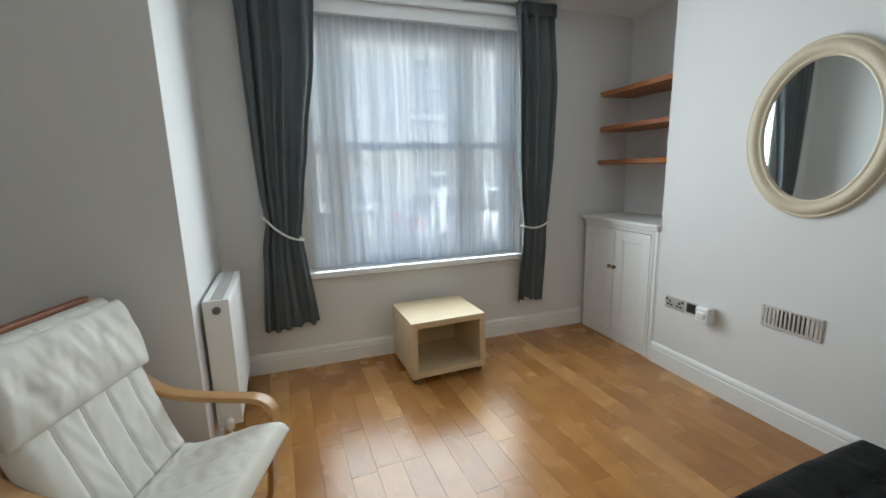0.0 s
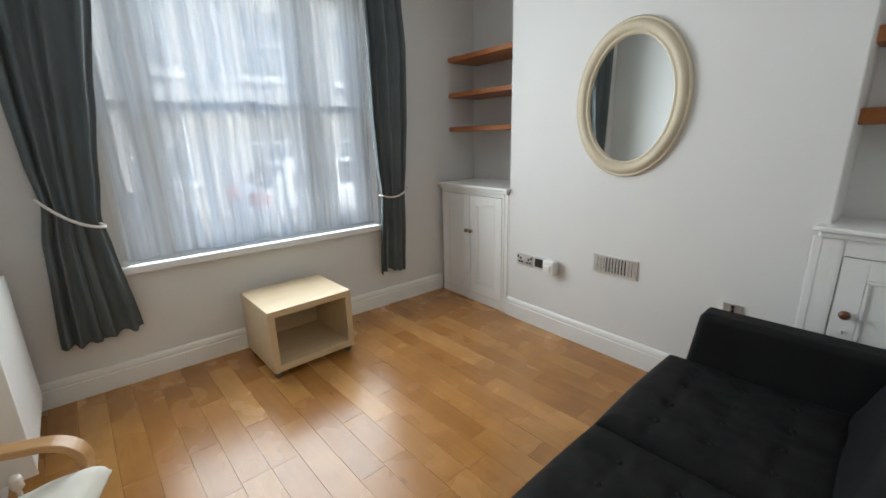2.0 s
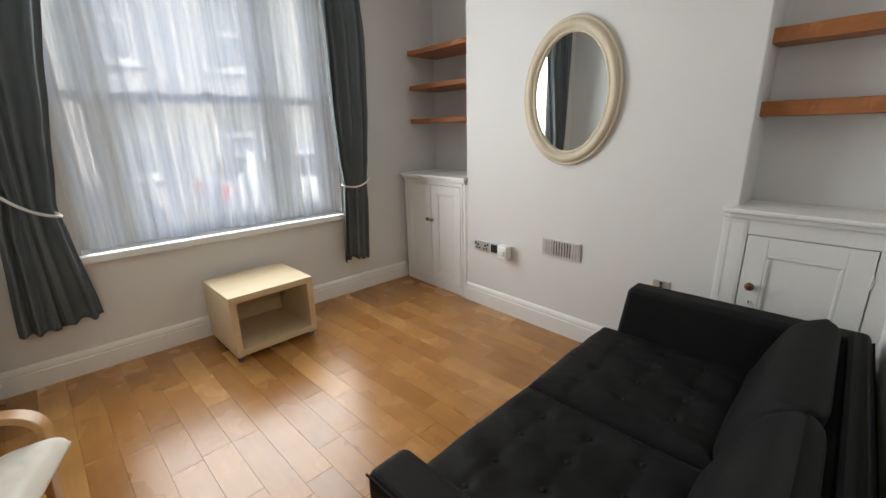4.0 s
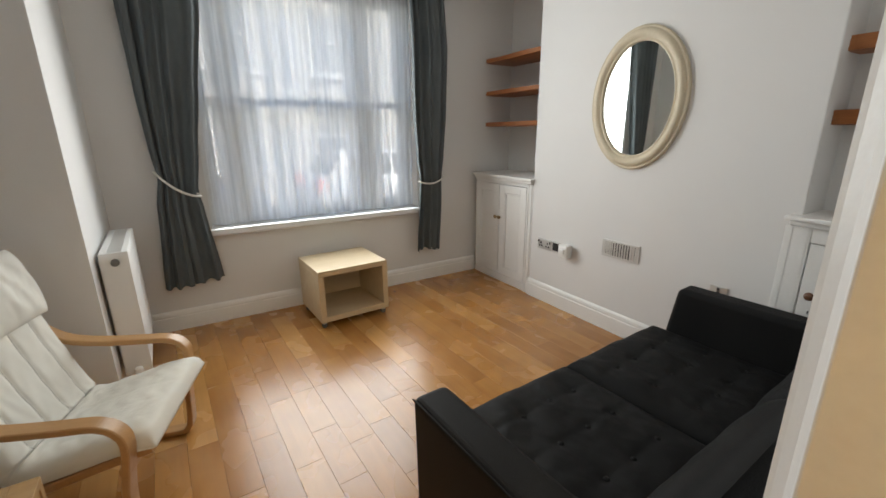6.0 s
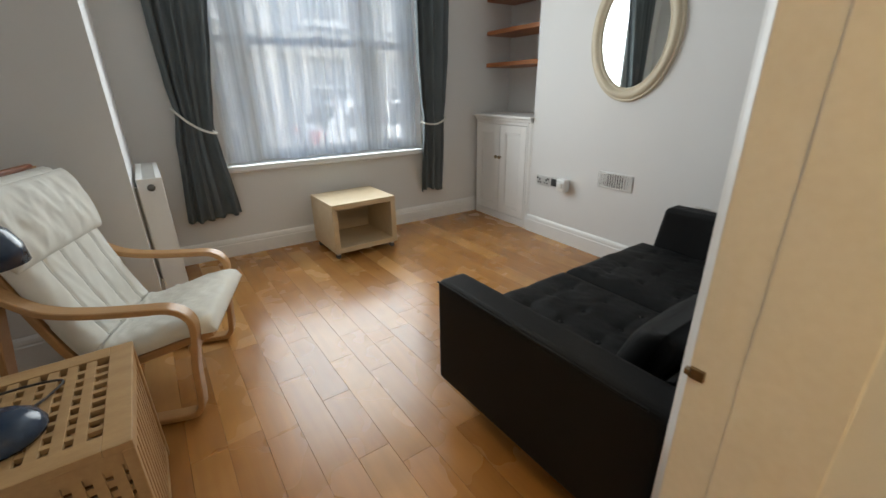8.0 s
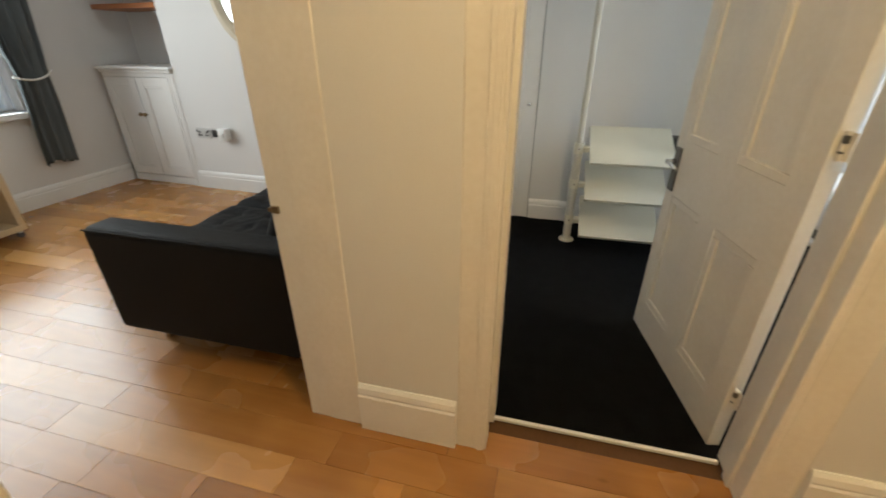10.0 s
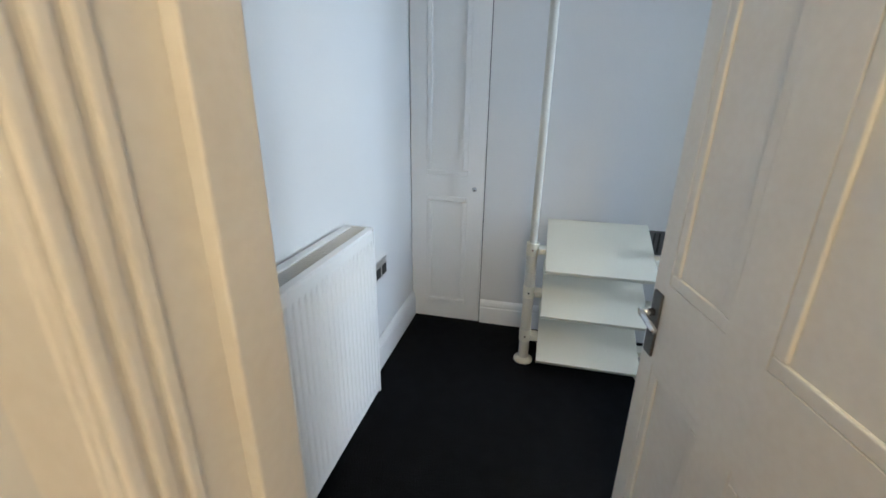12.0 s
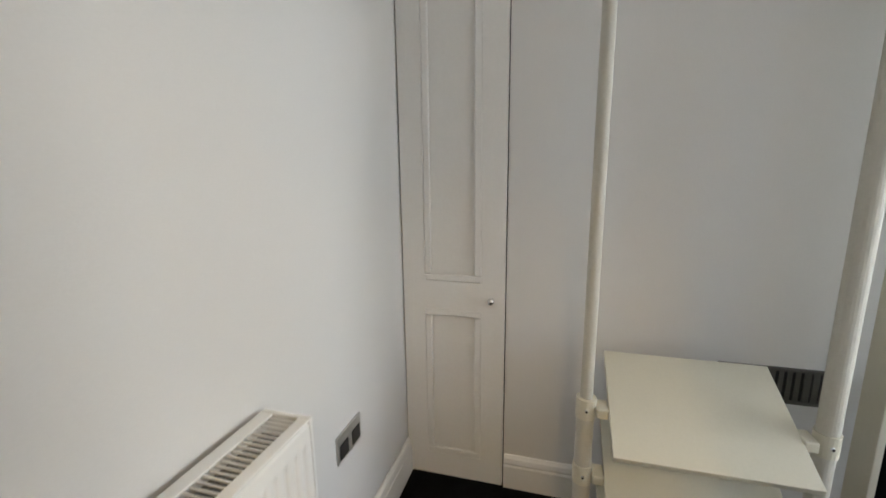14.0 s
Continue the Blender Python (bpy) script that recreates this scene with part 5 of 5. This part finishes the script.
def house(x0, x1):
    t = thing("terraced_house", "cream rendered terraced house across the street", "house", ((x0 + x1) / 2, 11.2, ROAD), group="terraced houses")
    w = (x1 - x0) / 2
    cells = []
    for x in (-1.35, 1.15):
        cells += [(x - 0.55, 3.35, x + 0.55, 4.85), (x - 0.6, 0.95, x + 0.6, 2.55)]
    xs = sorted({-w, w, *[c[0] for c in cells], *[c[2] for c in cells]})
    zs = sorted({0.0, 5.6, *[c[1] for c in cells], *[c[3] for c in cells]})
    bm = bmesh.new()
    for i in range(len(xs) - 1):
        for j in range(len(zs) - 1):
            mx, mz = (xs[i] + xs[i + 1]) / 2, (zs[j] + zs[j + 1]) / 2
            if not any(c[0] < mx < c[2] and c[1] < mz < c[3] for c in cells):
                bx(bm, xs[i], 0, zs[j], xs[i + 1], 0.3, zs[j + 1])
    bx(bm, -w, 0.3, 0, w, 7.0, 5.6)
    part("wall", bm, RENDERW, t)
    rf = bmesh.new()
    prism(rf, [(-0.25, 5.6), (3.6, 7.9), (7.4, 5.6)], lambda u, v, d: Vector((d, u, v)), -w, w)
    part("roof", rf, SLATE, t)
    for c in cells:
        f = bmesh.new()
        e = 0.07
        bx(f, c[0], 0.10, c[1], c[0] + e, 0.18, c[3])
        bx(f, c[2] - e, 0.10, c[1], c[2], 0.18, c[3])
        for z in (c[1], (c[1] + c[3]) / 2, c[3] - e):
            bx(f, c[0] + e, 0.10, z, c[2] - e, 0.18, z + e)
        wnd = part("window", f, SASH, t)
        part("pane", box(c[0] + e, 0.14, c[1] + 0.02, c[2] - e, 0.15, c[3] - 0.02), HPANE, wnd)
        part("sill", box(c[0] - 0.12, -0.10, c[1] - 0.12, c[2] + 0.12, 0.10, c[1], bevel=0.01), SASH, wnd)


for k in range(-3, 4):
    house(0.6 + 5.0 * k - 0.02, 5.6 + 5.0 * k - 0.02)


def car(at, turn, body, label):
    t = thing("parked_car", label, "car", at, turn)
    side = [(-2.05, 0.28), (-2.08, 0.62), (-1.98, 0.92), (-1.72, 1.00), (-1.42, 1.42), (-1.05, 1.50), (0.15, 1.48), (0.55, 1.38), (1.08, 1.00), (1.75, 0.90), (2.02, 0.74), (2.06, 0.36), (1.95, 0.24), (-1.9, 0.22)]
    bm = bmesh.new()
    lo = [bm.verts.new((x, -0.86 + (0.16 * max(0, z - 0.95) / 0.5), z)) for x, z in side]
    hi = [bm.verts.new((x, 0.86 - (0.16 * max(0, z - 0.95) / 0.5), z)) for x, z in side]
    bm.faces.new(lo)
    bm.faces.new(list(reversed(hi)))
    for k in range(len(side)):
        j = (k + 1) % len(side)
        bm.faces.new((lo[k], lo[j], hi[j], hi[k]))
    bmesh.ops.bevel(bm, geom=list(bm.edges), offset=0.06, segments=3, affect="EDGES")
    part("body", bm, body, t, smooth=True)
    for s in (-1, 1):
        for pts in ([(-1.36, 1.03), (-1.22, 1.36), (-0.42, 1.41), (-0.42, 1.02)], [(-0.34, 1.02), (-0.34, 1.41), (0.12, 1.40), (0.46, 1.31), (0.88, 1.03)]):
            m = bmesh.new()
            prism(m, pts, lambda u, v, d: Vector((u, s * (0.862 - 0.16 * max(0, v - 0.95) / 0.5 + d), v)), -0.01, 0.006)
            part("side_window", m, CARGL, t)
        for x in (-1.3, 1.28):
            m = bmesh.new()
            cyl(m, (x, s * 0.70, 0.31), (x, s * 0.88, 0.31), 0.31, 28)
            wheel = part("wheel", m, TYRE, t, "black tyre")
            m = bmesh.new()
            cyl(m, (x, s * 0.875, 0.31), (x, s * 0.89, 0.31), 0.20, 20)
            part("rim", m, STEEL, wheel, "alloy rim")
        m = bmesh.new()
        bx(m, -2.10, s * 0.70 - 0.14, 0.68, -1.80, s * 0.70 + 0.175, 0.92, bevel=0.03)
        part("tail_light", m, REDL, t, "red tail light")
    m = bmesh.new()
    prism(m, [(-1.745, 1.04), (-1.47, 1.38), (-1.46, 1.36), (-1.73, 1.02)], lambda u, v, d: Vector((u - 0.012, d, v + 0.012)), -0.62, 0.62)
    part("rear_window", m, CARGL, t)


car((4.55, 8.6, ROAD), 0, CARW, "white hatchback parked across the street")
car((-0.45, 8.6, ROAD), 0, CARB, "dark blue car parked across the street")


# ---- floor boards ----
def boards():
    rng = random.Random(11)
    W = 0.122
    lengths = (0.36, 0.52, 0.70, 0.88)
    shared = {}
    def mesh(length, width):
        key = (round(length, 3), round(width, 3))
        if key not in shared:
            bm = box(-width / 2 + 0.0004, -length / 2 + 0.0004, -0.0135, width / 2 - 0.0004, length / 2 - 0.0004, 0.0)
            bmesh.ops.bevel(bm, geom=[e for e in bm.edges if all(v.co.z > -0.001 for v in e.verts)], offset=0.0004, segments=1, affect="EDGES")
            shared[key] = mesh_of(bm, "board", BOARD)
        return shared[key]
    n = 0
    rest = bmesh.new()
    x = -1.70
    while x < 2.94:
        w = min(W, 2.95 - x)
        lo, hi = YS, 2.995
        if x >= -1.20 and x + w <= 0.56:
            lo = -2.90
        y = lo - rng.uniform(0, 0.5)
        while y < hi - 0.01:
            L = rng.choice(lengths)
            a, b = max(y, lo), min(y + L, hi)
            if hi - b < 0.10:
                b = hi
            if b - a > 0.02:
                inside = x > -0.80 and n < 300 and b > -1.3
                if inside:
                    ob = new("board", mesh(b - a, w))
                    ob.location = (x + w / 2, (a + b) / 2, rng.uniform(-0.0003, 0.0002))
                    ob.parent = floor
                    n += 1
                else:
                    bx(rest, x + 0.0007, a + 0.0007, -0.0135, x + w - 0.0007, b - 0.0007, 0.0)
            y = max(y + L, b)
        x += W
    r = part("board", rest, BOARD, floor)
    tagged(r, kind="stuff")


boards()
